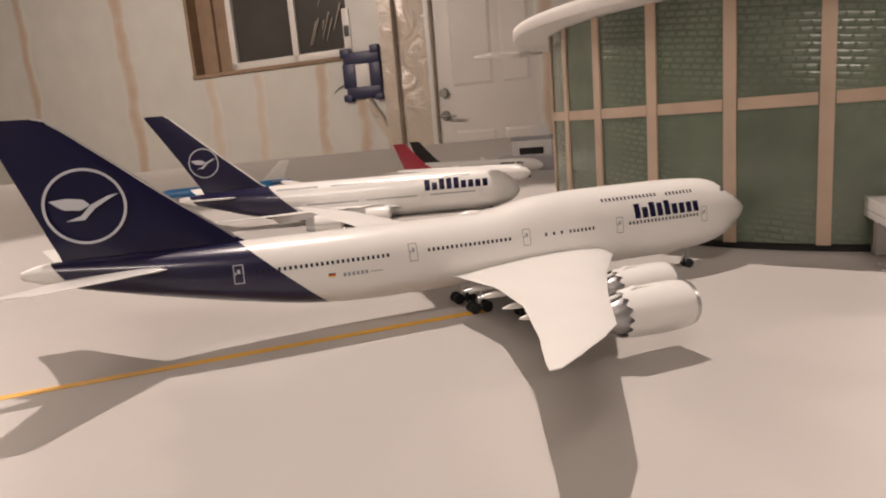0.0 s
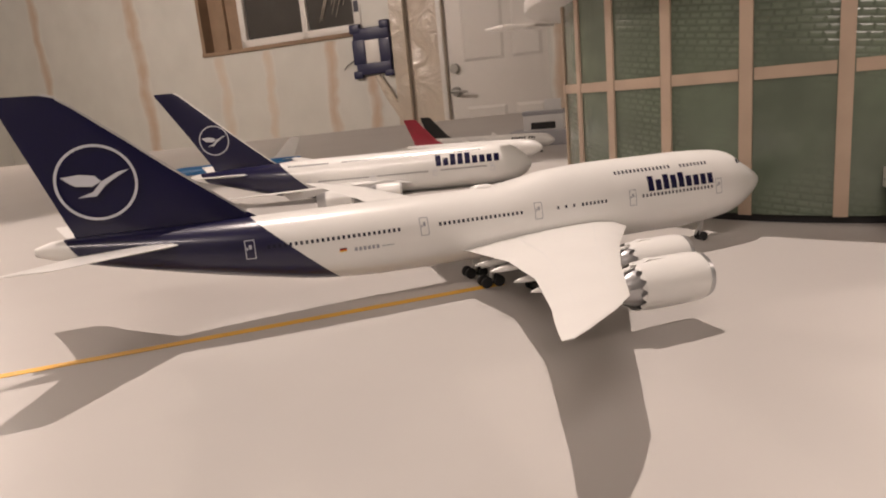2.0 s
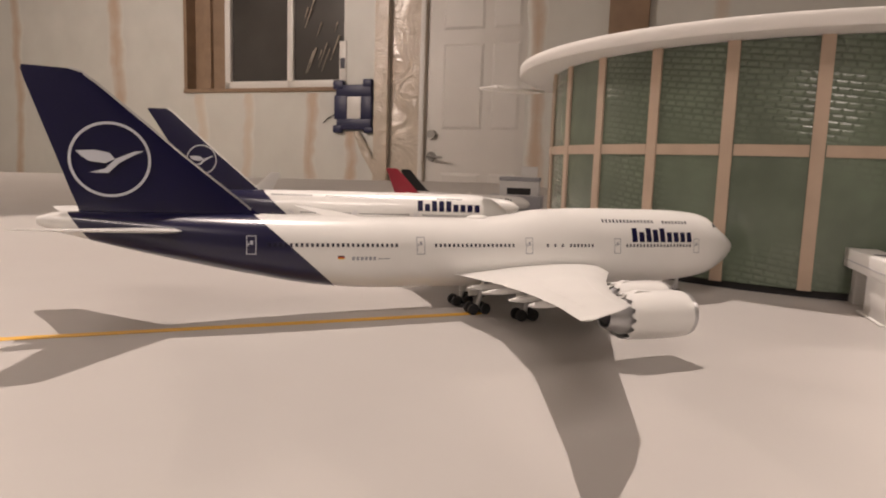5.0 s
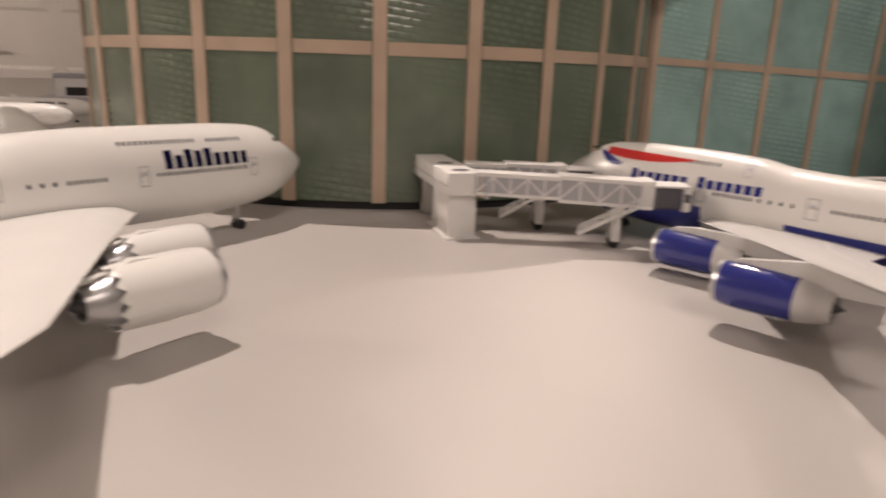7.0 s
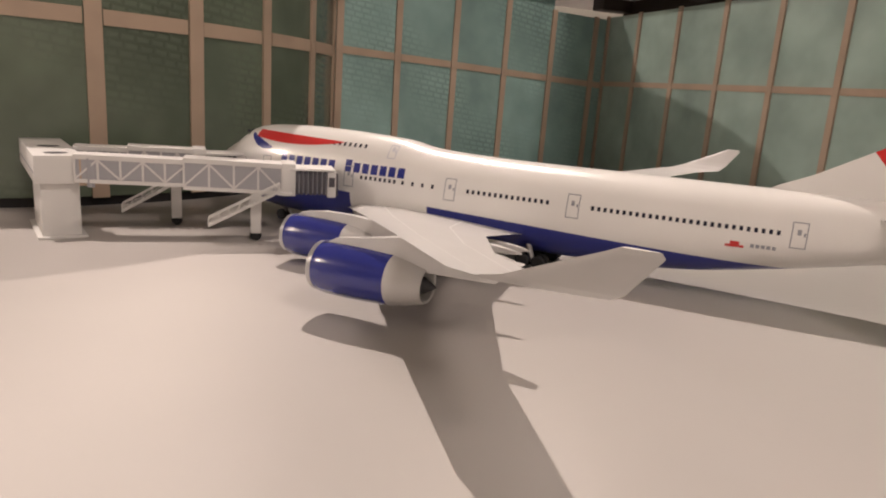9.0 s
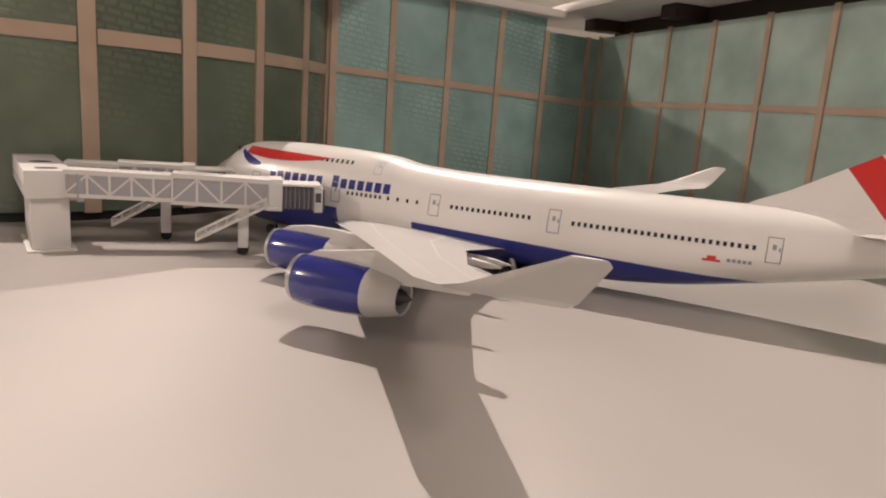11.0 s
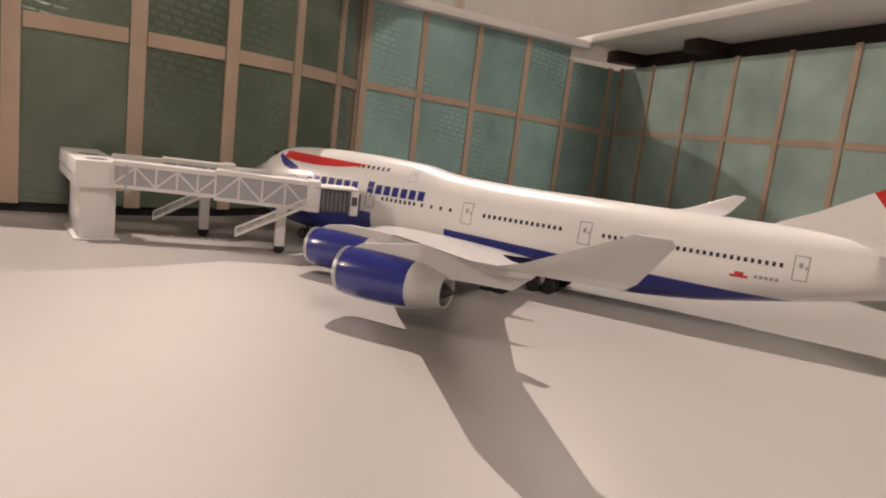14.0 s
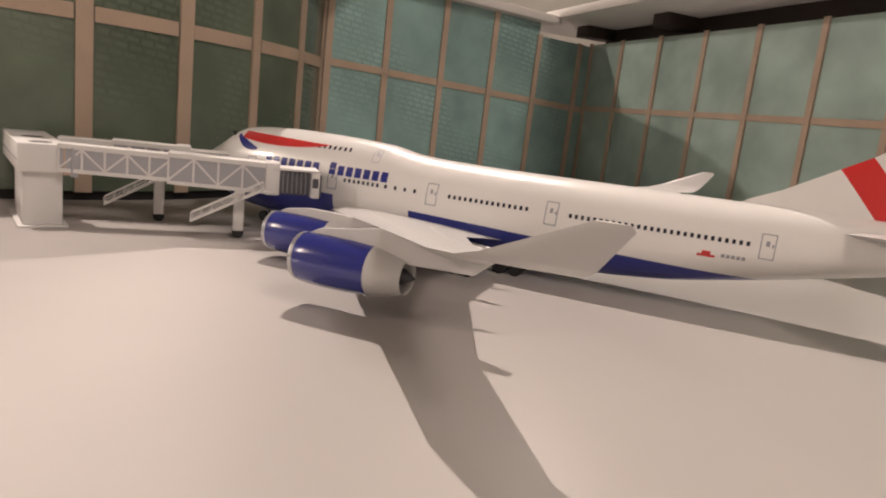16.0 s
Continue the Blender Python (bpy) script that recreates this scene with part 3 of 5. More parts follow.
def jumbo_new():
    """Long two-deck airliner, white with a navy tail; nose at the origin, flying towards +x."""
    jet = thing("model_airliner", 0, 0, 0, 0, "white and navy four-engined model airliner standing on the grey table", "model airplane", "model airliners")
    jet.matrix_basis = pose(0, 0, -0.224 * CM, 0, 1.0, 0)  # it sits a little nose-down
    L = 37.0
    hull = jumbo_hull(L, 13.8)
    paint = livery("white_navy_livery", WHITE, [(NAVY, [(-1.0, -1.13, -23.25), (1.0, 0.72, 32.55)])])
    body = part("fuselage", hull.mesh(), paint, jet, "white fuselage with a navy rear cut off on a slant")
    for sd in (-1, 1):
        for a, b in ((22.2, 28.0), (16.0, 20.2), (12.6, 11.25), (9.0, 4.6)):
            window_line(hull, body, min(a, b), max(a, b), 3.47, sd)
        window_line(hull, body, 13.1, 14.0, 3.47, sd, pitch=0.45)
        window_line(hull, body, 7.1, 10.4, 4.76, sd)
        window_line(hull, body, 4.7, 6.35, 4.74, sd)
        for s in (28.77, 20.98, 15.08, 9.63, 4.1):
            cabin_door(hull, body, s, 3.45, sd, mat=print_line if s > 28 else None)
        if sd < 0:
            letters(hull, body, 4.42, 8.72, 3.66, 4.42, [0.72, 0.72, 0.72, 0.72, 1, 0.9, 1, 0.72, 1], sd, navy)
        else:
            letters(hull, body, 4.42, 8.72, 3.66, 4.42, [1, 0.7, 1, 1, 1, 0.7, 0.7, 0.7, 0.7], sd, navy)
        bm = bmesh.new()
        for i in range(6):
            hull.decal(bm, 23.2 + i * 0.2, 23.33 + i * 0.2, 2.78, 2.95, sd, rows=1)
        hull.decal(bm, 22.5, 23.1, 2.83, 2.87, sd, rows=1)
        part("registration_bars", bm, print_grey, body, "small grey bars", smooth=False)
        for i, mt in enumerate((black, red, gold)):
            bm = bmesh.new()
            hull.decal(bm, 24.68, 25.0, 2.94 - i * 0.055, 2.995 - i * 0.055, sd, rows=1)
            part("flag_stripe", bm, mt, body, smooth=False)
        # cockpit glass
        bm = bmesh.new()
        for i, (s0, s1, z0, z1) in enumerate(((1.62, 1.82, 4.50, 4.62), (1.9, 2.12, 4.48, 4.66), (2.2, 2.45, 4.47, 4.66))):
            hull.decal(bm, s0, s1, z0, z1, sd, rows=2)
        part("cockpit_window", bm, window_dark, body, "dark cockpit panes", smooth=False)
    # wings
    for sd in (-1, 1):
        secs = [(0.9, 9.6, 19.2, 1.95, 0.95, 0), (1.9, 10.3, 19.0, 2.05, 0.88, 0), (5.6, 13.2, 18.7, 2.25, 0.48, 0), (10.2, 16.3, 19.8, 2.72, 0.2, 0),
                (15.6, 19.7, 22.1, 3.5, 0.12, 0), (16.8, 20.9, 22.7, 3.68, 0.09, 0), (18.1, 22.5, 23.3, 3.85, 0.06, 0), (18.6, 23.2, 23.5, 3.9, 0.03, 0)]
        w = part("wing", wing_mesh(secs, sd), white, jet, "white swept wing with a raked tip", sharp=60)
        for k0, k1 in ((0.70, 0.715), (0.22, 0.23)):
            wing_seam(secs, w, sd, k0, k1)
        flap_fairings(w, [(17.0, 3.3, 1.9, 2.3), (17.2, 5.2, 2.05, 2.2), (17.7, 8.0, 2.3, 1.9), (18.5, 10.6, 2.65, 1.7)], white, sd)
        for x, y, z, wz in ((9.95, 5.8, 1.36, 2.05), (12.95, 10.45, 1.86, 2.55)):
            nacelle(w, x, sd * y, z, 4.0, 0.96, white, silver, silver, True, wz, 0.85, 0.75)
        # tailplane
        hs = [(0.3, 31.0, 35.6, 3.95, 0.28, 0), (0.9, 31.4, 35.7, 3.98, 0.26, 0), (3.2, 33.4, 36.4, 4.22, 0.16, 0), (5.4, 35.2, 37.2, 4.45, 0.1, 0), (5.6, 35.6, 37.2, 4.47, 0.05, 0)]
        part("tailplane", wing_mesh(hs, sd), white, jet, "white tailplane", sharp=60)
    fs = [(4.3, 27.6, 35.4, 0.30), (4.9, 28.6, 35.55, 0.30), (5.4, 29.2, 35.75, 0.28), (7.1, 31.35, 36.35, 0.24), (8.5, 33.0, 36.85, 0.2), (9.9, 34.7, 37.35, 0.15), (10.25, 35.2, 37.45, 0.12), (10.4, 35.6, 37.4, 0.06)]
    fin = part("fin", fin_mesh(fs), navy, jet, "glossy navy tail fin", sharp=60)
    crane_badge(fin, 34.3, 6.85, 1.54, 0.27, print_line)
    bm = bmesh.new()
    for (z0, a0, b0, t0), (z1, a1, b1, t1) in zip(fs[1:-2], fs[2:-1]):
        tube(bm, (-a0 - 0.06, 0, z0), (-a1 - 0.06, 0, z1), 0.055, 0.05, 6)
    tube(bm, (-35.25, 0, 10.3), (-35.75, 0, 10.42), 0.05, 0.05, 6)
    part("leading_edge", bm, silver, fin, "bare metal leading edge")
    # satellite bump and gear
    bm = bmesh.new()
    rings = []
    for i in range(9):
        t = i / 8
        q = max(0.02, math.sin(math.pi * t) ** 0.6)
        rings.append([(-(16.6 + 1.5 * t), c * 1.6, 4.66 + max(0, d)) for c, d in circle(0.22 * q, 12, lambda c, d: (c, d))])
    loft(bm, rings)
    part("antenna_dome", bm, white, jet)
    wheel_set(jet, "nose_gear", -3.95, 0, [(0, -0.2), (0, 0.2)], 0.26, 0.2, 1.6, 0.0, -0.8, 0.155)
    quad = [(-0.33, -0.26), (-0.33, 0.26), (0.33, -0.26), (0.33, 0.26)]
    for sd in (-1, 1):
        wheel_set(jet, "wing_gear", -15.9, sd * 2.95, quad, 0.29, 0.22, 2.0, 0.2, base=-0.053)
        wheel_set(jet, "body_gear", -17.6, sd * 1.05, quad, 0.29, 0.22, 1.6, 0.3, base=-0.083)
        for gx, gy in ((-15.3, sd * 2.5), (-17.0, sd * 0.55)):
            part("gear_door", box(gx - 0.9, gx + 0.3, gy - 0.03, gy + 0.03, 0.75, 1.45, 0.02), white, jet)
    return jet


jumbo_new()


def jumbo_old():
    """Shorter two-deck airliner with upright winglets, white over royal blue with red tail bands."""
    L, dz = 34.3, -0.68
    a = 80.78
    jet = thing("model_airliner", 11.28, -10.43, 0, a, "white and royal blue four-engined model airliner at the jet bridge", "model airplane", "model airliners")
    hull = jumbo_hull(L, 10.7, dz, 4.82)
    paint = livery("white_royal_livery", WHITE, [(ROYAL, [(0.035, -1.0, 2.4), (-1.0, 0.0, -2.2), (1.0, 0.0, 8.8)]), (ROYAL, [(0.035, -1.0, 2.4), (-1.0, 0.0, -12.6)])])
    body = part("fuselage", hull.mesh(), paint, jet, "white fuselage with a royal blue belly")
    doors = (26.43, 18.75, 13.6, 8.7, 4.1)
    zd = 2.76
    for sd in (-1, 1):
        for s0, s1 in ((19.5, 25.8), (14.4, 17.75), (9.35, 11.0), (5.4, 7.2)):
            window_line(hull, body, s0, s1, zd + 0.05, sd)
        window_line(hull, body, 11.4, 12.8, zd + 0.05, sd, pitch=0.46)
        window_line(hull, body, 7.6, 9.2, 4.12, sd, pitch=0.26)
        for s in doors:
            cabin_door(hull, body, s, zd + 0.03, sd, w=0.5, h=0.9)
        cabin_door(hull, body, 10.6, 4.0, sd, w=0.4, h=0.55, mat=print_line)
        row = [1, 0.8, 0.8, 0.8, 0.8, 0.8, 0.8, 0, 1, 0.8, 0.8, 0.8, 0.8, 0.8, 0.8]
        letters(hull, body, 4.9, 11.5, 2.98, 3.5, row if sd > 0 else list(reversed(row)), sd, royal)
        # ribbon beside the upper deck
        bm = bmesh.new()
        n = 18
        g = []
        for i in range(n + 1):
            t = i / n
            s = 3.1 + 5.0 * t
            zt = 4.36 - 0.16 * t
            zb = zt - 0.42 * math.sin(math.pi * min(1, 0.25 + t * 0.75)) ** 0.8
            g.append([bm.verts.new((-s, sd * (hull.side(s, z) + 0.014), z)) for z in (zb, (zb + zt) / 2, zt)])
        for p, q in zip(g, g[1:]):
            for j in range(2):
                bm.faces.new((p[j], p[j + 1], q[j + 1], q[j]))
        part("ribbon", bm, red, body, "red ribbon stripe", smooth=False)
        bm = bmesh.new()
        g = []
        for i in range(9):
            t = i / 8
            s = 2.75 + 1.5 * t
            zt = 4.2 - 0.55 * t
            zb = zt - 0.36 * math.sin(math.pi * (0.12 + 0.8 * t)) 
            g.append([bm.verts.new((-s, sd * (hull.side(s, z) + 0.013), z)) for z in (zb, (zb + zt) / 2, zt)])
        for p, q in zip(g, g[1:]):
            for j in range(2):
                bm.faces.new((p[j], p[j + 1], q[j + 1], q[j]))
        part("ribbon", bm, royal, body, "blue ribbon tip", smooth=False)
        bm = bmesh.new()
        for i in range(5):
            hull.decal(bm, 25.0 + i * 0.17, 25.12 + i * 0.17, 2.18, 2.31, sd, rows=1)
        part("registration_bars", bm, print_grey, body, "small grey bars", smooth=False)
        bm = bmesh.new()
        hull.decal(bm, 24.2, 24.8, 2.13, 2.22, sd, rows=1)
        hull.decal(bm, 24.35, 24.65, 2.22, 2.34, sd, rows=1)
        part("crest", bm, red, body, "small red crest shape", smooth=False)
        bm = bmesh.new()
        for s0, s1, z0, z1 in ((1.62, 1.82, 4.08, 4.2), (1.9, 2.12, 4.06, 4.24), (2.2, 2.45, 4.05, 4.24)):
            hull.decal(bm, s0, s1, z0, z1, sd, rows=2)
        part("cockpit_window", bm, window_dark, body, "dark cockpit panes", smooth=False)
    for sd in (-1, 1):
        secs = [(0.9, 8.2, 17.0, 1.3, 0.6, 0), (1.9, 9.0, 16.7, 1.45, 0.56, 0), (5.6, 12.2, 16.9, 2.0, 0.34, 0), (10.2, 16.0, 18.9, 2.65, 0.2, 0),
                (14.3, 19.4, 21.7, 3.2, 0.12, 0), (15.0, 20.3, 22.85, 3.34, 0.1, 0.25), (15.45, 21.0, 23.15, 3.58, 0.08, 0.6), (16.18, 22.9, 23.78, 4.45, 0.06, 0.68), (16.25, 23.12, 23.72, 4.56, 0.04, 0.68)]
        w = part("wing", wing_mesh(secs, sd), wing_grey, jet, "pale grey swept wing with an upright winglet", sharp=60)
        for k0, k1 in ((0.70, 0.715), (0.22, 0.23)):
            wing_seam(secs, w, sd, k0, k1)
        flap_fairings(w, [(15.2, 3.3, 1.42, 2.6), (15.6, 5.2, 1.72, 2.5), (16.4, 8.0, 2.14, 2.4), (17.5, 10.6, 2.56, 2.2)], wing_grey, sd)
        for x, y, z, wz, long in ((9.15, 6.1, 1.04, 2.05, 3.1), (13.6, 10.45, 1.44, 2.65, 3.0)):
            nacelle(w, x, sd * y, z, long, 0.8, royal, wing_grey, silver, False, wz, 1.05, 0.84)
        hs = [(0.3, 28.2, 32.7, 3.55, 0.28, 0), (0.9, 28.6, 32.8, 3.58, 0.26, 0), (3.2, 30.6, 33.5, 3.82, 0.16, 0), (5.4, 32.4, 34.3, 4.05, 0.1, 0), (5.6, 32.8, 34.3, 4.07, 0.05, 0)]
        part("tailplane", wing_mesh(hs, sd), wing_grey, jet, "pale grey tailplane", sharp=60)
    fs = [(3.7, 24.6, 33.0, 0.30), (4.3, 25.6, 33.2, 0.30), (4.75, 26.6, 33.4, 0.28), (6.3, 29.3, 34.1, 0.24), (7.7, 30.95, 34.7, 0.2), (9.1, 32.6, 35.2, 0.15), (9.45, 33.1, 35.3, 0.12), (9.6, 33.5, 35.25, 0.06)]
    bands = livery("fin_flag_livery", WHITE, [
        (RED, [(-1.2, 1.0, -39.6), (1.2, -1.0, 41.2), (1.0, 0.0, 29.9)]),
        (RED, [(-1.2, 1.0, -40.2), (1.2, -1.0, 43.4), (-1.0, 0.0, -30.2), (0.0, -1.0, 5.7)]),
        (RED, [(-1.2, 1.0, -43.9), (1.2, -1.0, 45.6), (0.0, 1.0, -6.0)]),
        (ROYAL, [(-1.2, 1.0, -44.6), (0.0, -1.0, 5.4)])])
    part("fin", fin_mesh(fs), bands, jet, "white tail fin with red and blue bands", sharp=60)
    wheel_set(jet, "nose_gear", -3.95, 0, [(0, -0.2), (0, 0.2)], 0.26, 0.2, 1.3, 0.0, -0.8)
    quad = [(-0.33, -0.26), (-0.33, 0.26), (0.33, -0.26), (0.33, 0.26)]
    for sd in (-1, 1):
        wheel_set(jet, "wing_gear", -15.8, sd * 2.75, quad, 0.29, 0.22, 1.6, 0.2)
        wheel_set(jet, "body_gear", -17.2, sd * 1.0, quad, 0.29, 0.22, 1.3, 0.3)
        for gx, gy in ((-14.6, sd * 2.3), (-16.1, sd * 0.55)):
            part("gear_door", box(gx - 0.9, gx + 0.3, gy - 0.03, gy + 0.03, 0.7, 1.3, 0.02), white, jet)
    return jet


jumbo_old()


def double_decker():
    """Very large full-length two-deck airliner with a navy tail, parked behind."""
    jet = thing("model_airliner", 2.05, 32.5, -1.1, -17.2, "white double-deck model airliner with a navy tail on the table", "model airplane", "model airliners")
    L = 35.2
    hull = Hull([(0.0, 2.9, 2.8, 2.85, 0.01), (0.15, 3.3, 2.4, 2.85, 0.45), (0.5, 3.75, 2.0, 2.85, 0.8), (1.2, 4.35, 1.6, 2.9, 1.2), (2.2, 5.0, 1.35, 3.0, 1.5), (3.4, 5.3, 1.2, 3.1, 1.7), (5.0, 5.4, 1.12, 3.15, 1.79),
                 (L - 15, 5.4, 1.12, 3.15, 1.79), (L - 11, 5.35, 1.5, 3.3, 1.7), (L - 7, 5.25, 2.4, 3.7, 1.35), (L - 3.5, 5.1, 3.4, 4.2, 0.8), (L - 1, 4.95, 4.1, 4.5, 0.4), (L, 4.75, 4.4, 4.57, 0.12)])
    paint = livery("white_navy_livery_large", WHITE, [(NAVY, [(-1.0, -1.1, -20.2), (1.0, 0.72, 30.6)])])
    body = part("fuselage", hull.mesh(0.6), paint, jet, "white two-deck fuselage with a navy rear")
    for sd in (-1, 1):
        for s0, s1 in ((5.0, 9.5), (11.0, 16.0), (17.0, 22.0)):
            window_line(hull, body, s0, s1, 3.2, sd, each=False)
        for s0, s1 in ((5.5, 8.0), (12.5, 19.5), (21.0, 25.0)):
            window_line(hull, body, s0, s1, 4.9, sd, each=False)
        for s in (4.3, 10.2, 16.5, 23.0):
            cabin_door(hull, body, s, 3.1, sd, mat=print_line)
        row = [0.7, 0.7, 0.7, 0.7, 1, 1, 1, 0.7, 1]
        letters(hull, body, 3.5, 10.2, 3.62, 4.7, row if sd < 0 else list(reversed(row)), sd, navy)
    for sd in (-1, 1):
        secs = [(1.0, 12.0, 21.8, 2.1, 0.7, 0), (2.0, 12.9, 21.6, 2.3, 0.65, 0), (6.5, 16.9, 21.8, 3.1, 0.4, 0), (12.5, 21.5, 24.4, 3.7, 0.2, 0), (18.6, 26.4, 28.2, 4.3, 0.1, 0), (19.6, 27.5, 28.4, 4.4, 0.05, 0)]
        w = part("wing", wing_mesh(secs, sd), white, jet, "white swept wing", sharp=60)
        for x, y, z, wz in ((13.6, 7.1, 2.25, 3.1), (17.6, 12.6, 2.7, 3.7)):
            nacelle(w, x, sd * y, z, 3.0, 0.85, white, silver, silver, False, wz, 0.8, 0.78)
        hs = [(0.3, 28.5, 33.5, 4.4, 0.3, 0), (3.0, 30.8, 34.4, 4.7, 0.2, 0), (7.2, 34.2, 36.3, 5.1, 0.08, 0)]
        part("tailplane", wing_mesh(hs, sd), white, jet, "white tailplane", sharp=60)
    fs = [(4.8, 25.6, 32.6, 0.34), (5.6, 26.8, 32.9, 0.32), (8.8, 30.5, 34.8, 0.26), (12.9, 35.0, 37.4, 0.18), (13.2, 35.5, 37.5, 0.08)]
    fin = part("fin", fin_mesh(fs), navy, jet, "glossy navy tail fin", sharp=60)
    crane_badge(fin, 32.2, 8.2, 1.5, 0.30, print_line)
    bm = bmesh.new()
    for (z0, a0, b0, t0), (z1, a1, b1, t1) in zip(fs[:-1], fs[1:]):
        tube(bm, (-a0 - 0.06, 0, z0), (-a1 - 0.06, 0, z1), 0.07, 0.06, 6)
    part("leading_edge", bm, white, fin, "white leading edge")
    wheel_set(jet, "nose_gear", -3.2, 0, [(0, -0.2), (0, 0.2)], 0.26, 0.2, 1.6, 0.0, -0.8, 1.1)
    quad = [(-0.33, -0.26), (-0.33, 0.26), (0.33, -0.26), (0.33, 0.26)]
    for sd in (-1, 1):
        wheel_set(jet, "wing_gear", -16.5, sd * 2.9, quad, 0.29, 0.22, 1.9, 0.2, base=1.1)
        wheel_set(jet, "body_gear", -18.0, sd * 1.1, quad, 0.29, 0.22, 1.8, 0.3, base=1.1)
    return jet


double_decker()


def twin_jet(x, y, rz, label, paint, fin_paint, L=31.0, title=None, k=1.0):
    """Two-engined airliner, far back on the table."""
    jet = thing("model_airliner", x, y, 0, rz, label, "model airplane", "model airliners")
    jet.scale = (k, k, k)
    hull = Hull([(0.0, 2.5, 2.4, 2.45, 0.01), (0.2, 2.85, 2.0, 2.45, 0.45), (0.8, 3.35, 1.6, 2.5, 0.85), (2.0, 3.85, 1.2, 2.55, 1.25), (4.0, 4.05, 1.08, 2.57, 1.46), (L - 13, 4.05, 1.08, 2.57, 1.48),
                 (L - 8, 4.05, 1.6, 2.8, 1.3), (L - 3, 4.0, 2.8, 3.4, 0.65), (L, 3.9, 3.5, 3.7, 0.12)])
    body = part("fuselage", hull.mesh(0.8), paint, jet, "painted fuselage")
    for sd in (-1, 1):
        window_line(hull, body, 4.0, L - 8, 2.75, sd, pitch=0.3, each=False)
        if title:
            letters(hull, body, 3.6, 9.0, 3.05, 3.5, title, sd, black)
        secs = [(1.0, 9.5, 16.8, 1.5, 0.5, 0), (5.5, 12.8, 16.9, 1.95, 0.3, 0), (14.5, 19.4, 20.9, 3.1, 0.1, 0), (15.6, 20.8, 21.4, 3.7, 0.04, 0.3)]
        w = part("wing", wing_mesh(secs, sd), white, jet, "white swept wing", sharp=60)
        nacelle(w, 9.9, sd * 4.9, 1.2, 3.0, 0.85, white, silver, silver, False, 1.9, 0.8, 0.78)
        part("tailplane", wing_mesh([(0.3, L - 5.2, L - 1.6, 3.5, 0.22, 0), (5.2, L - 1.6, L + 0.2, 3.9, 0.08, 0)], sd), white, jet, "tailplane", sharp=60)
    part("fin", fin_mesh([(3.7, L - 8.0, L - 1.6, 0.28), (4.6, L - 6.2, L - 1.3, 0.26), (8.6, L - 2.2, L + 0.4, 0.14), (8.8, L - 1.7, L + 0.4, 0.06)]), fin_paint, jet, "tail fin", sharp=60)
    wheel_set(jet, "nose_gear", -3.0, 0, [(0, -0.18), (0, 0.18)], 0.24, 0.18, 1.2, 0.0, -0.6)
    for sd in (-1, 1):
        wheel_set(jet, "main_gear", -15.5, sd * 2.5, [(-0.3, -0.22), (-0.3, 0.22), (0.3, -0.22), (0.3, 0.22)], 0.27, 0.2, 1.6, 0.1)
    return jet


blue_top = livery("sky_blue_livery", (0.03, 0.22, 0.55), [(WHITE, [(0.0, -1.0, 1.9)])])
twin_jet(11.3, 47.3, -43.8, "white model airliner with a crimson tail fin at the back", white, crimson, 26.0, k=0.75)
twin_jet(18.5, 57.0, -49.0, "white model airliner with a black tail fin at the back", white, black, 31.0, k=0.72, title=[0.7, 1, 1, 0, 1, 0.8, 1, 0.8, 1, 0.8])
twin_jet(-35.5, 79.0, 172.0, "sky blue and white model airliner parked at the back", blue_top, white, 33.0, k=0.6)


# ---- jet bridge of white card ----
def oriented(ax, ay, bx, by):
    """Frame along a to b: x ahead, y to the left, origin at a."""
    ang = math.atan2(by - ay, bx - ax)
    return Matrix.Translation((ax, ay, 0)) @ Matrix.Rotation(ang, 4, "Z"), math.hypot(bx - ax, by - ay)


def put(bm, m):
    bmesh.ops.transform(bm, matrix=m, verts=bm.verts)
    return bm


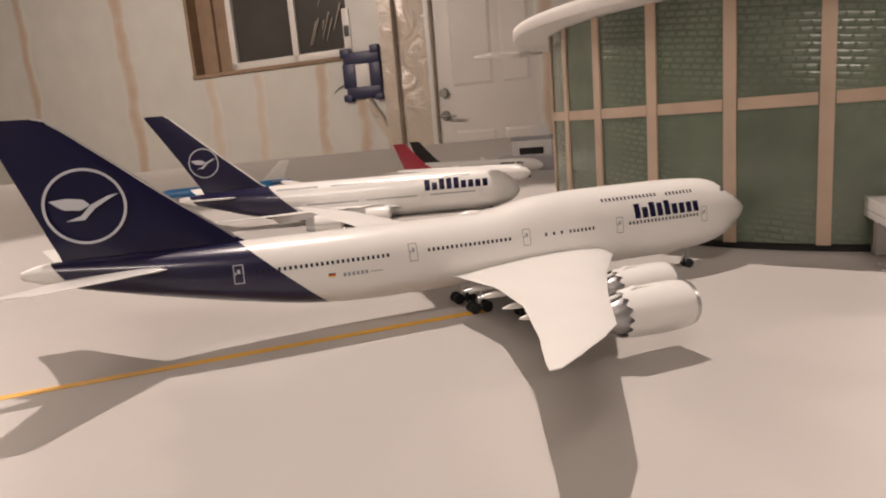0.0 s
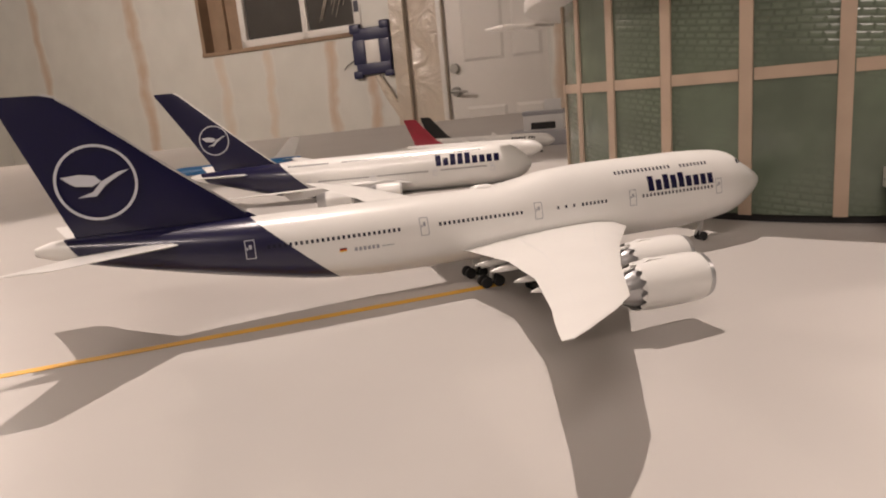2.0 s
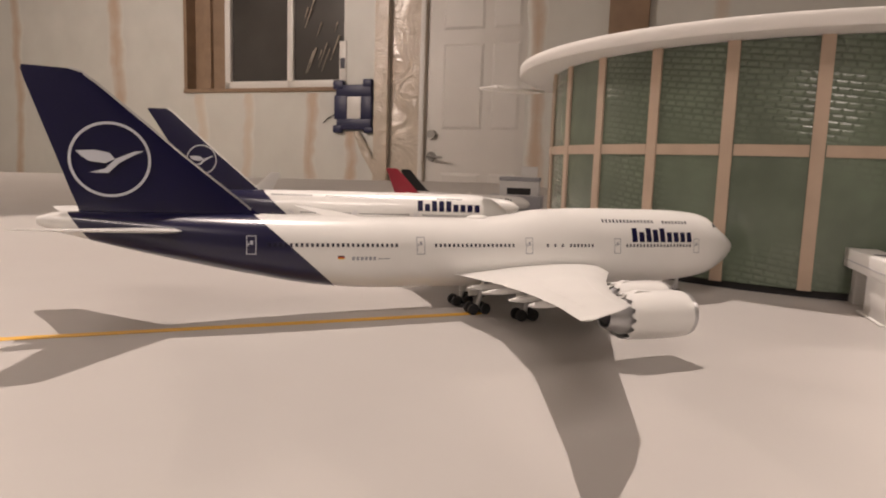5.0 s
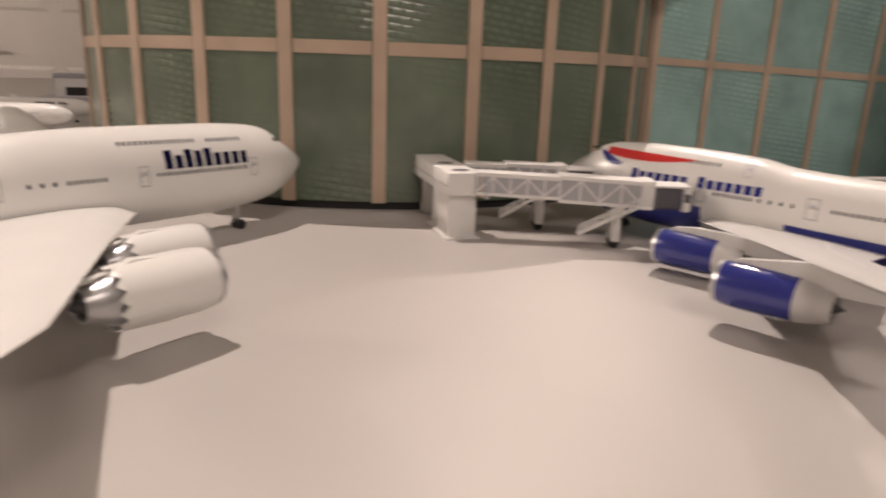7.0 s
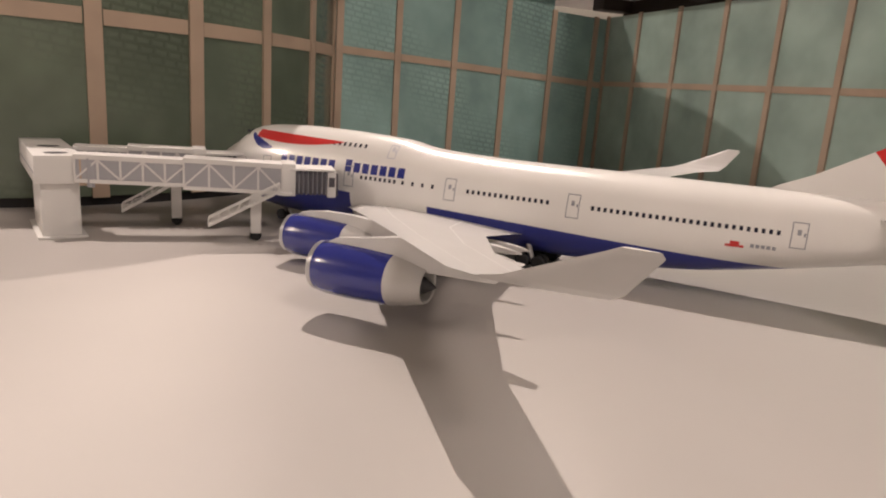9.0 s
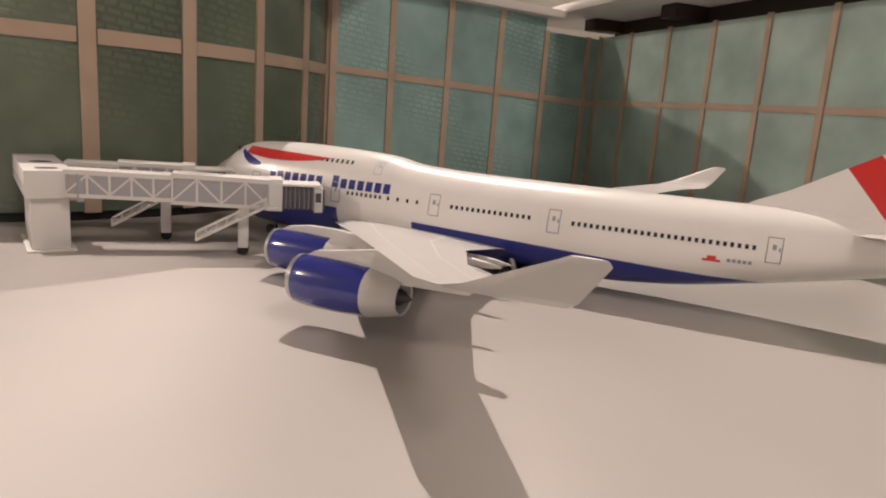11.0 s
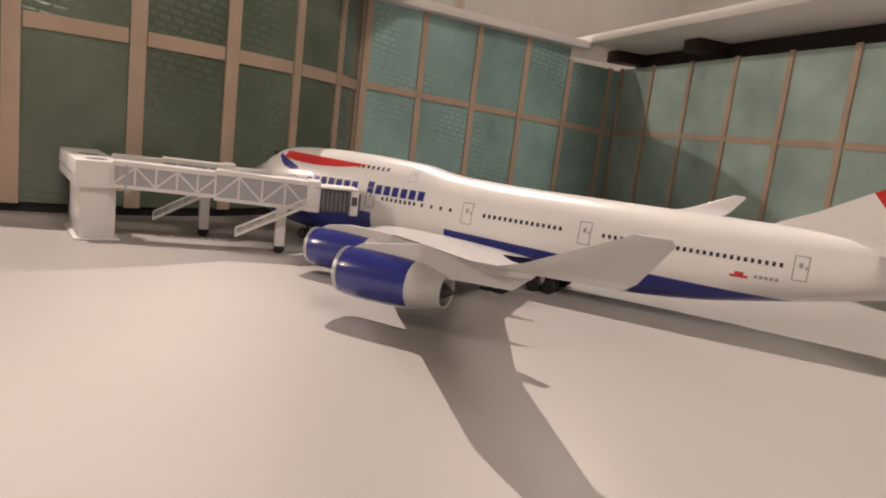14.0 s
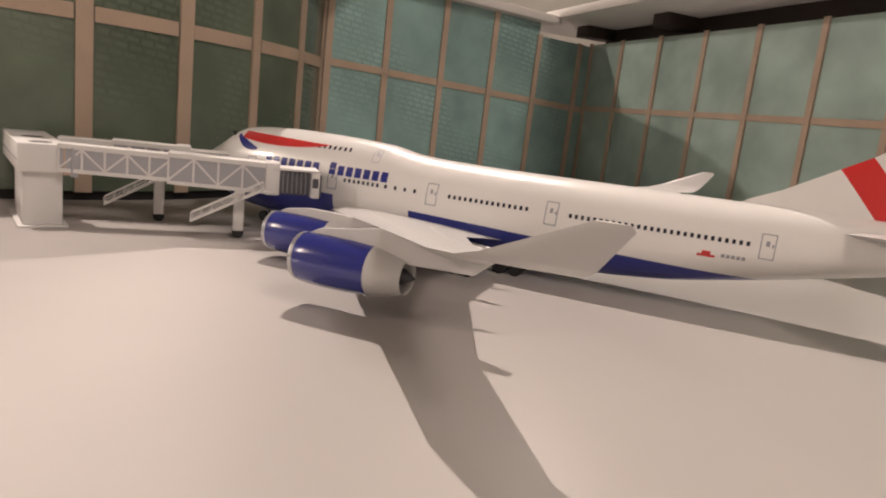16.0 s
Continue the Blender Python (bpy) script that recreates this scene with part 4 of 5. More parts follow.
def tunnel_section(parent, m, x0, x1, z0, z1, w, h, bays):
    """Grey box between white top and bottom chords, with raised white uprights and diagonals on both sides."""
    def ramp(x):
        t = (x - x0) / (x1 - x0)
        return z0 + (z1 - z0) * t
    core = bmesh.new()
    rings = []
    for x in (x0, x1):
        b = ramp(x)
        rings.append([(x, -w / 2, b), (x, w / 2, b), (x, w / 2, b + h), (x, -w / 2, b + h)])
    loft(core, rings)
    tun = part("tunnel", put(core, m), card_grey, parent, "grey card tunnel wall", smooth=False)
    for lo, hi in ((-0.05, 0.1), (h - 0.14, h + 0.05)):
        bm = bmesh.new()
        loft(bm, [[(x, -w / 2 - 0.06, ramp(x) + lo), (x, w / 2 + 0.06, ramp(x) + lo), (x, w / 2 + 0.06, ramp(x) + hi), (x, -w / 2 - 0.06, ramp(x) + hi)] for x in (x0 - 0.03, x1 + 0.03)])
        part("chord", put(bm, m), card_white, tun, "white card chord", smooth=False)
    step = (x1 - x0) / bays
    for sd in (-1, 1):
        for i in range(bays + 1):
            x = x0 + i * step
            bm = box(x - 0.04, x + 0.04, sd * (w / 2 + 0.02) - 0.02, sd * (w / 2 + 0.02) + 0.02, ramp(min(max(x, x0), x1)) + 0.1, ramp(min(max(x, x0), x1)) + h - 0.14)
            part("upright", put(bm, m), card_white, tun, smooth=False)
            if i < bays:
                bm = bmesh.new()
                za, zb = ramp(x) + 0.1, ramp(x + step) + h - 0.14
                if i % 2:
                    za, zb = ramp(x) + h - 0.14, ramp(x + step) + 0.1
                d = 0.05
                ys = sd * (w / 2)
                loft(bm, [[(xx, ys, zz - d), (xx, ys + sd * 0.035, zz - d), (xx, ys + sd * 0.035, zz + d), (xx, ys, zz + d)] for xx, zz in ((x, za), (x + step, zb))])
                part("diagonal", put(bm, m), card_white, tun, smooth=False)
    return tun


def bridge_arm(parent, ax, ay, bx, by, split, zs, wheel_at, stair_side):
    """One telescoping arm: thin inner tunnel, thicker outer tunnel, cab with bellows, wheeled column and stair."""
    m, length = oriented(ax, ay, bx, by)
    cab = length - 2.6
    z0, z1 = zs
    zmid = z0 + (z1 - z0) * split / length
    tunnel_section(parent, m, 0.35, split + 0.1, z0 + 0.08, zmid + 0.08, 0.95, 1.0, 5)
    tunnel_section(parent, m, split, cab, zmid, z1, 1.15, 1.18, 4)
    part("cab_block", put(box(cab, cab + 0.55, -0.72, 0.72, z1 - 0.08, z1 + 1.28, 0.03), m), card_white, parent, "white card cab")
    n = 7
    for i in range(n):
        x = cab + 0.55 + i * 0.19
        part("bellows_fold", put(box(x, x + 0.13, -0.66, 0.66, z1 - 0.02, z1 + 1.0, 0.02), m), card_dark, parent, "dark grey bellows fold")
    x = cab + 0.55 + n * 0.19
    part("bellows_core", put(box(cab + 0.5, x, -0.58, 0.58, z1 + 0.04, z1 + 0.92), m), card_grey, parent, "grey bellows core")
    part("cab_window", put(box(x, x + 0.36, -0.70, 0.70, z1 - 0.1, z1 + 0.98, 0.03), m), card_white, parent, "white card door frame of the cab")
    part("canopy", put(box(cab + 0.3, x + 0.3, -0.75, 0.75, z1 + 1.0, z1 + 1.1, 0.02), m), card_white, parent, "white canopy roof")
    part("bumper", put(box(x + 0.36, x + 0.46, -0.6, 0.6, z1 - 0.05, z1 + 0.9, 0.03), m), card_dark, parent, "dark bumper at the aircraft door")
    part("cab_pane", put(box(x + 0.05, x + 0.3, -0.715, 0.715, z1 + 0.35, z1 + 0.75), m), card_dark, parent, "dark cab pane")
    # column with wheels
    for sd in (-0.36, 0.36):
        bm = bmesh.new()
        add_box(bm, wheel_at - 0.22, wheel_at + 0.22, sd - 0.2, sd + 0.2, 0.32, z1 + 0.1, 0.05)
        col = part("column", put(bm, m), card_white, parent, "white card column")
        bm = bmesh.new()
        rr = 0.24
        loft(bm, [[(wheel_at + c, sd + o, rr + d) for c, d in circle(q, 14, lambda c, d: (c, d))] for o, q in ((-0.13, rr * 0.8), (-0.09, rr), (0.09, rr), (0.13, rr * 0.8))])
        part("wheel", put(bm, m), rubber, col, "black wheel")
    part("axle_box", put(box(wheel_at - 0.15, wheel_at + 0.15, -0.3, 0.3, 0.2, 0.42, 0.03), m), card_dark, parent, "dark axle block")
    # stair on the side: two stringers, treads, rail
    bm = bmesh.new()
    ys = stair_side
    x_top, x_low = cab - 0.1, cab - 2.9
    zt, zl = z1 + 0.12, 0.7
    for o in (0.0, 0.42 * (1 if ys > 0 else -1)):
        y = ys + o
        for lift, th in ((0.0, 0.1), (0.34, 0.05), (0.2, 0.025)):
            loft(bm, [[(xx, y - 0.02, zz + lift), (xx, y + 0.02, zz + lift), (xx, y + 0.02, zz + lift + th), (xx, y - 0.02, zz + lift + th)] for xx, zz in ((x_low, zl), (x_top, zt))])
        for i in range(8):
            t = i / 7
            xx, zz = x_low + (x_top - x_low) * t, zl + (zt - zl) * t
            add_box(bm, xx - 0.015, xx + 0.015, y - 0.015, y + 0.015, zz + 0.05, zz + 0.36)
    for i in range(10):
        t = (i + 0.5) / 10
        xx, zz = x_low + (x_top - x_low) * t, zl + (zt - zl) * t
        add_box(bm, xx - 0.09, xx + 0.09, min(ys, ys + 0.42 * (1 if ys > 0 else -1)), max(ys, ys + 0.42 * (1 if ys > 0 else -1)), zz + 0.03, zz + 0.06)
    part("stair", put(bm, m), card_white, parent, "small white card stair with rails", smooth=False)
    bm = box(cab - 0.15, cab + 0.4, min(ys, 0), max(ys, 0) + (0.45 if ys > 0 else 0) - (0.0), zt - 0.1, zt - 0.02) if ys > 0 else box(cab - 0.15, cab + 0.4, ys - 0.45, 0, zt - 0.1, zt - 0.02)
    part("landing", put(bm, m), card_white, parent, "stair landing", smooth=False)


def jet_bridge():
    rig = thing("jet_bridge", 0, 0, 0, 0, "white and grey card jet bridge with two arms", "jet bridge")
    m, _ = oriented(1.25, -9.0, 1.25 + 0.78, -9.0 - 0.62)
    part("foot_plate", put(box(0.0, 1.75, 0.0, 3.9, 0.0, 0.1, 0.03), m), card_white, rig, "thin white card foot plate")
    part("pedestal", put(box(0.18, 1.55, 0.2, 3.3, 0.1, 2.3, 0.03), m), card_white, rig, "white card pedestal")
    part("pedestal", put(box(0.5, 1.5, 6.2, 7.3, 0.0, 2.3, 0.03), m), card_white, rig, "white card rear pedestal")
    bm = bmesh.new()
    add_box(bm, 0.0, 1.7, -0.1, 7.6, 2.2, 3.3, 0.04)
    head = part("head", put(bm, m), card_white, rig, "white card head block")
    for y in (0.8, 3.4):
        bm = bmesh.new()
        loft(bm, [[(0.85 + c, y + d * 0.8, z) for c, d in circle(0.42, 20, lambda c, d: (c, d))] for z in (3.302, 3.315)])
        part("roof_disc", put(bm, m), card_dark, head, "dark round print on the roof")
    part("seam", put(box(-0.02, 0.0, 0.0, 7.5, 2.62, 2.68), m), card_grey, head, "grey folded seam", smooth=False)
    part("rib", put(box(1.5, 1.75, -0.35, -0.1, 2.15, 3.2, 0.02), m), wood, head, "bare wooden rib")
    part("corner_post", put(box(1.75, 2.0, -0.5, 1.4, 2.1, 3.25, 0.02), m), card_grey, head, "grey corner joint of the arm")
    bridge_arm(rig, 2.35, -9.5, 8.05, -18.6, 4.3, (2.25, 2.05), 7.1, -0.75)
    bridge_arm(rig, 4.2, -7.6, 8.9, -13.6, 2.4, (2.3, 2.2), 4.3, -0.75)
    return rig


jet_bridge()

# ---- terminal: round hall, straight wing, right wing ----
CX, CY, CR = 21.13, 12.81, 22.55
MID, TOP = 8.98, 15.75
terminal = thing("terminal_building", CX, CY, 0, 0, "model terminal with a curved green ribbed wall and white roof", "model building")


def uv_patch(bm, pts, uvs):
    lay = bm.loops.layers.uv.verify()
    vs = [bm.verts.new(p) for p in pts]
    f = bm.faces.new(vs)
    for l, q in zip(f.loops, uvs):
        l[lay].uv = q


def arc_panel(a0, a1, z0, z1, r, thick=0.15, n=5):
    """Curved pane between two angles (degrees)."""
    bm = bmesh.new()
    for i in range(n):
        b0, b1 = (radians(a0 + (a1 - a0) * k / n) for k in (i, i + 1))
        u0, u1 = b0 * r, b1 * r
        p = lambda b, rr, z: (rr * math.cos(b), rr * math.sin(b), z)
        uv_patch(bm, [p(b0, r, z0), p(b1, r, z0), p(b1, r, z1), p(b0, r, z1)], [(u0, z0), (u1, z0), (u1, z1), (u0, z1)])
        uv_patch(bm, [p(b0, r - thick, z0), p(b1, r - thick, z0), p(b1, r - thick, z1), p(b0, r - thick, z1)], [(u0, z0), (u1, z0), (u1, z1), (u0, z1)])
        uv_patch(bm, [p(b0, r, z0), p(b1, r, z0), p(b1, r - thick, z0), p(b0, r - thick, z0)], [(u0, z0)] * 4)
        uv_patch(bm, [p(b0, r, z1), p(b1, r, z1), p(b1, r - thick, z1), p(b0, r - thick, z1)], [(u0, z1)] * 4)
    bmesh.ops.remove_doubles(bm, verts=bm.verts, dist=0.001)
    return bm


def arc_strip(a0, a1, z0, z1, r0, r1, n=12):
    bm = bmesh.new()
    rings = []
    for i in range(n + 1):
        b = radians(a0 + (a1 - a0) * i / n)
        rings.append([(r * math.cos(b), r * math.sin(b), z) for r, z in ((r0, z0), (r1, z0), (r1, z1), (r0, z1))])
    return loft(bm, rings)


ANGLES = [117.0, 130.0, 143.0, 156.0, 168.8, 181.6, 194.9, 208.3, 221.4, 234.8, 247.4, 259.7, 272.5, 284.4]
for i, (a0, a1) in enumerate(zip(ANGLES, ANGLES[1:])):
    for z0, z1 in ((0.5, MID), (MID, TOP)):
        part("pane", arc_panel(a0, a1, z0, z1, CR), pane_green, terminal, "dark green ribbed film pane", smooth=False)
for i, a in enumerate(ANGLES):
    wide = 0.38 if i not in (11, 12) else 0.3
    da = math.degrees(wide / CR)
    tilt = random.uniform(-0.12, 0.12)
    bm = arc_strip(a - da, a + da, 0.45, TOP + 0.1, CR + 0.02, CR + 0.17, 1)
    for v in bm.verts:
        if v.co.z > 5:
            v.co.x, v.co.y = (Matrix.Rotation(radians(tilt), 3, "Z") @ v.co).xy
    part("mullion", bm, wood, terminal, "bare wooden strip", smooth=False)
for a0, a1 in zip(ANGLES, ANGLES[1:]):
    g = math.degrees(0.45 / CR)
    part("crossbar", arc_strip(a0 + g, a1 - g, MID - 0.36, MID + 0.36, CR + 0.02, CR + 0.13, 4), wood, terminal, "bare wooden crossbar", smooth=False)
part("base_strip", arc_strip(112, 286, 0.0, 0.5, CR - 0.6, CR - 0.25, 40), base_black, terminal, "black base strip", smooth=False)
bm = bmesh.new()
ROOF = [(x, y) for x, y in circle(26.2, 96, lambda c, s: (c, s))]
loft(bm, [[(x * k + 0.8, y * k + 0.6, z) for x, y in ROOF] for k, z in ((0.997, 15.8), (1.0, 15.9), (1.0, 16.6), (0.997, 16.7))])
part("roof", bm, foam_white, terminal, "white foam board roof with a wide overhang", sharp=40)
part("roof_tab", put(box(-0.4, 6.0, -1.5, 1.5, 15.2, 15.45, 0.03), Matrix.Translation((-22.5, 18.5, 0)) @ Matrix.Rotation(radians(12), 4, "Z")), foam_white, terminal, "white card tab under the roof")


def straight_wing(name, label, ox, oy, dx, dy, posts, length, z_top, film, mid, strip, low_from=1e9, low_top=14.5, drop=0.0):
    """Flat glazed wall from (ox, oy) along (dx, dy); the outside is on the right of that way."""
    ang = math.degrees(math.atan2(dy, dx))
    wall = thing(name, ox, oy, 0, ang, label, "model building")
    edges = [0.0] + posts + [length]
    for x0, x1 in zip(edges, edges[1:]):
        zm = mid + drop * (x0 + x1) / 2
        for z0, z1 in ((0.3, zm), (zm, low_top if x0 >= low_from else z_top)):
            bm = bmesh.new()
            for y in (0.0, 0.15):
                uv_patch(bm, [(x0, y, z0), (x1, y, z0), (x1, y, z1), (x0, y, z1)], [(x0, z0), (x1, z0), (x1, z1), (x0, z1)])
            part("pane", bm, film, wall, "ribbed film pane", smooth=False)
    for x in [strip] + posts:
        tilt = random.uniform(-0.1, 0.1)
        bm = box(x - strip, x + strip, -0.16, -0.02, 0.2, (low_top if x >= low_from else z_top) + 0.1)
        for v in bm.verts:
            if v.co.z > 5:
                v.co.x += tilt
        part("mullion", bm, wood, wall, "bare wooden strip", smooth=False)
    for x0, x1 in zip(edges, edges[1:]):
        bm = box(x0 + strip + 0.01, x1 - strip - 0.01, -0.13, -0.02, mid - strip, mid + strip)
        for v in bm.verts:
            v.co.z += drop * v.co.x
        part("crossbar", bm, wood, wall, "bare wooden crossbar", smooth=False)
    return wall


blue_wing = straight_wing("terminal_wing", "straight teal model terminal wall with wooden strips", 26.79, -9.2, math.cos(radians(-40.3)), math.sin(radians(-40.3)), [5.115 * i for i in range(1, 6)], 27.2, 15.3, pane_teal, 9.2, 0.26, 20.0, 14.2, -0.0327)
right_wing = straight_wing("terminal_wing", "pale teal model terminal wall under a white roof", 47.56, -26.8, math.cos(radians(216.07)), math.sin(radians(216.07)), [4.98 + 5.115 * i for i in range(12)], 64.0, 14.4, pane_pale, 8.5, 0.22, drop=-0.008)
part("roof", box(-2.0, 22.0, -1.0, 24.0, 15.35, 16.0, 0.05), foam_white, blue_wing, "white foam board roof edge")
part("roof", box(-7.0, 66.0, -5.2, 14.0, 15.9, 16.6, 0.05), foam_white, right_wing, "white foam board roof")
# Strip added behind the roof gap; its dark colour gives the gap's darkness.
part("fascia", box(0.0, 64.0, 1.5, 1.8, 10.0, 15.9), bracket_and_gap, right_wing, "dark strip added behind the roof gap", smooth=False)
for x in (0.5, 11.6, 42.0):
    part("bracket", box(x - 0.9, x + 0.9, -1.6, 1.5, 14.9, 15.9, 0.05), bracket_and_gap, right_wing, "dark roof bracket")

# ---- table ----
bm = box(-170, 95, -75, 225, -3.5, 0, 0.15)
tab = link_mesh("table", bm, table_top_mat)
tagged(tab, "wide grey laminate display table with a satin top", "table")
bm = box(-90, -17.0, -0.26, 0.26, 0.0, 0.02)
bmesh.ops.transform(bm, matrix=Matrix.Translation((0, -1.45, 0)) @ Matrix.Rotation(radians(-1.34), 4, "Z"), verts=bm.verts)
tagged(link_mesh("guide_line", bm, yellow, smooth=False), "yellow taxi line taped on the grey table", "line")

# ---- things at the back of the table ----
shed = thing("cargo_shed", 25.0, 72.0, 0, -35, "white card shed with a dark opening on the table", "model building")
shed.scale = (0.6, 0.6, 0.6)
part("wall", box(-5.5, 5.5, -3, 4, 4.0, 8.2, 0.05), card_white, shed, "white card walls")
part("opening", box(-3.4, 3.4, -3.06, -2.9, 4.3, 6.2), base_black, shed, "dark opening", smooth=False)
part("roof", box(-5.7, 5.7, -3.2, 4.2, 8.2, 9.3, 0.05), card_grey, shed, "grey card roof")
part("sign", box(0.6, 5.2, -3.3, -3.0, 9.3, 12.4, 0.03), card_white, shed, "white sign board")
part("plinth", box(-9, 6.5, -7, 6, 0.0, 4.0, 0.05), card_grey, shed, "grey plinth")

# ---- room ----
D = 295.0
Rm = pose(29.7, 55.2, -17.0, 0, 0, -45)  # x along the far wall, y away from the viewer
FLOOR, CEIL = -68.0, 192.0


def room_part(name, bm, mat, label, kind="structure", category="", smooth=False):
    put(bm, Rm)
    ob = link_mesh(name, bm, mat, smooth=smooth)
    return tagged(ob, label, category or name.split("_")[0], kind=kind)


X0, X1, Y0 = -620.0, 420.0, -330.0
WX0, WX1, WZ0, WZ1 = -364.0, -224.0, 73.0, 150.0
DX0, DX1, DZ1 = -190.0, -97.0, 138.0
# far wall in pieces round the window and the door
room_part("wall_far_a", box(X0, WX0, D, D + 18, FLOOR, CEIL), foam_wall, "insulated basement wall behind clear sheet")
room_part("wall_far_b", box(WX0, WX1, D, D + 18, FLOOR, WZ0), foam_wall, "insulated wall below the window")
room_part("wall_far_c", box(WX0, WX1, D, D + 18, WZ1, CEIL), foam_wall, "insulated wall above the window")
room_part("wall_far_d", box(WX1, DX0, D, D + 18, FLOOR, CEIL), foam_wall, "insulated wall between window and door")
room_part("wall_far_e", box(DX0, DX1, D, D + 18, DZ1, CEIL), foam_wall, "insulated wall above the door")
room_part("wall_far_f", box(DX1, X1, D, D + 18, FLOOR, CEIL), foam_wall, "insulated basement wall beside the door")
room_part("wall_left", box(X0 - 15, X0, Y0, D + 18, FLOOR, CEIL), foam_wall, "insulated side wall")
room_part("wall_right", box(X1, X1 + 15, Y0, D + 18, FLOOR, CEIL), foam_wall, "insulated side wall")
room_part("wall_near", box(X0, X1, Y0 - 15, Y0, FLOOR, CEIL), foam_wall, "insulated wall behind the viewer")
room_part("floor", box(X0, X1, Y0, D, FLOOR - 10, FLOOR), concrete, "grey painted basement floor")
room_part("ceiling", box(X0, X1, Y0, D, CEIL, CEIL + 10), ceiling_mat, "unfinished basement ceiling")


def wobbly_strip(x, w, z0, z1, seed, depth=0.5):
    """Uneven upright stain of a stud that shows through the sheet."""
    rnd = random.Random(seed)
    bm = bmesh.new()
    lay = bm.loops.layers.uv.verify()
    n, c, rows = 24, 0.0, []
    for i in range(n + 1):
        c = (c + rnd.uniform(-0.12, 0.12) * w) * 0.9
        h = w / 2 * rnd.uniform(0.8, 1.15)
        z = z0 + (z1 - z0) * i / n
        rows.append([bm.verts.new(p) for p in ((x + c - h, D - 0.05, z), (x + c - h * 0.5, D - depth, z), (x + c + h * 0.5, D - depth, z), (x + c + h, D - 0.05, z))])
    for a, b in zip(rows, rows[1:]):
        for k in range(3):
            f = bm.faces.new((a[k], a[k + 1], b[k + 1], b[k]))
            for l, u in zip(f.loops, (k, k + 1, k + 1, k)):
                l[lay].uv = (u / 3, l.vert.co.z / 50)
    return bm


for i, (x, w, z0, z1, faint) in enumerate(((-550, 19, FLOOR, CEIL, 0), (-431, 22, FLOOR, CEIL, 0), (-350, 18, FLOOR, WZ0 - 3, 1), (-305, 14, FLOOR, WZ0 - 3, 1), (-250, 16, FLOOR, WZ0 - 3, 0), (-219, 15, FLOOR, 44, 0), (-90, 16, FLOOR, CEIL, 0), (10, 16, FLOOR, CEIL, 1), (95, 18, FLOOR, CEIL, 0), (160, 16, FLOOR, CEIL, 1), (230, 16, FLOOR, CEIL, 0))):
    room_part("stud", wobbly_strip(x, w * 0.8, z0, z1, 40 + i), stain_faint if faint else stain, "rusty brown stud showing through the foam", category="stud")
for i, x in enumerate((-194.5, -38.0)):
    room_part("stud", box(x - 5 - 6 * i, x + 5 + 6 * i, D - 3.5, D, FLOOR, CEIL, 0.3), poly if i == 0 else lumber, "wooden stud behind crinkled clear sheet", category="stud")
# window: timber reveal, vinyl frame, two panes
win = thing("window_1", 29.7, 55.2, -17.0, -45, "dark basement slider window in a timber reveal", "window", kind="structure")
part("reveal", box(WX0, WX0 + 3, D - 0.5, D + 17, WZ0, WZ1), lumber, win, "timber reveal board", smooth=False)
part("reveal", box(WX0 + 3, WX0 + 34, D + 9, D + 12, WZ0 + 2.0, WZ1), lumber, win, "timber board beside the frame", smooth=False)
part("reveal", box(WX0 + 14, WX0 + 20, D + 6, D + 9, WZ0 + 2.0, WZ1), lumber, win, "timber batten", smooth=False)
part("sill", box(WX0, WX1, D - 1.5, D + 17, WZ0 - 2, WZ0 + 0.8, 0.2), lumber, win, "rough timber sill")
fx0, fx1, fz0 = WX0 + 34, WX1 + 1, WZ0 + 1.5
for a in ((fx0, fx0 + 5, fz0, WZ1), (fx1 - 5, fx1, fz0, WZ1), (fx0, fx1, fz0, fz0 + 5), (fx0, fx1, WZ1 - 5, WZ1), (-274.5, -269.5, fz0, WZ1)):
    part("window_frame", box(a[0], a[1], D + 5, D + 11, a[2], a[3], 0.4), frame_white, win, "white vinyl frame")
night_glass = material("night_glass", (0.035, 0.032, 0.03), 0.12, grain=0.3, scale=2, dirt=(0.09, 0.085, 0.08))
crumpled = material("crumpled_sheet_in_window", (0.06, 0.055, 0.05), 0.18, grain=0.4, scale=3.5, bump=1.0, dirt=(0.15, 0.14, 0.13), dirt_amount=0.7)
part("pane", box(fx0 + 5, -274.5, D + 8, D + 8.6, fz0 + 5, WZ1 - 5), crumpled, win, "dark pane", smooth=False)
part("pane", box(-269.5, fx1 - 5, D + 7, D + 7.6, fz0 + 5, WZ1 - 5), crumpled, win, "dark pane with crumpled sheet", smooth=False)
# Pale slivers stand in for glints of light on the crumpled sheet.
rnd = random.Random(21)
for i in range(11):
    px = rnd.uniform(-266, -232)
    pz = rnd.uniform(fz0 + 8, WZ1 - 20)
    ln = rnd.uniform(6, 17)
    bm = bmesh.new()
    tube(bm, (px, D + 6.2, pz), (px + ln * 0.45, D + 5.6, pz + ln), 0.12, rnd.uniform(0.3, 0.7), 6)
    part("sheet_fold", bm, poly, win, "pale sliver standing in for a glint on the sheet")
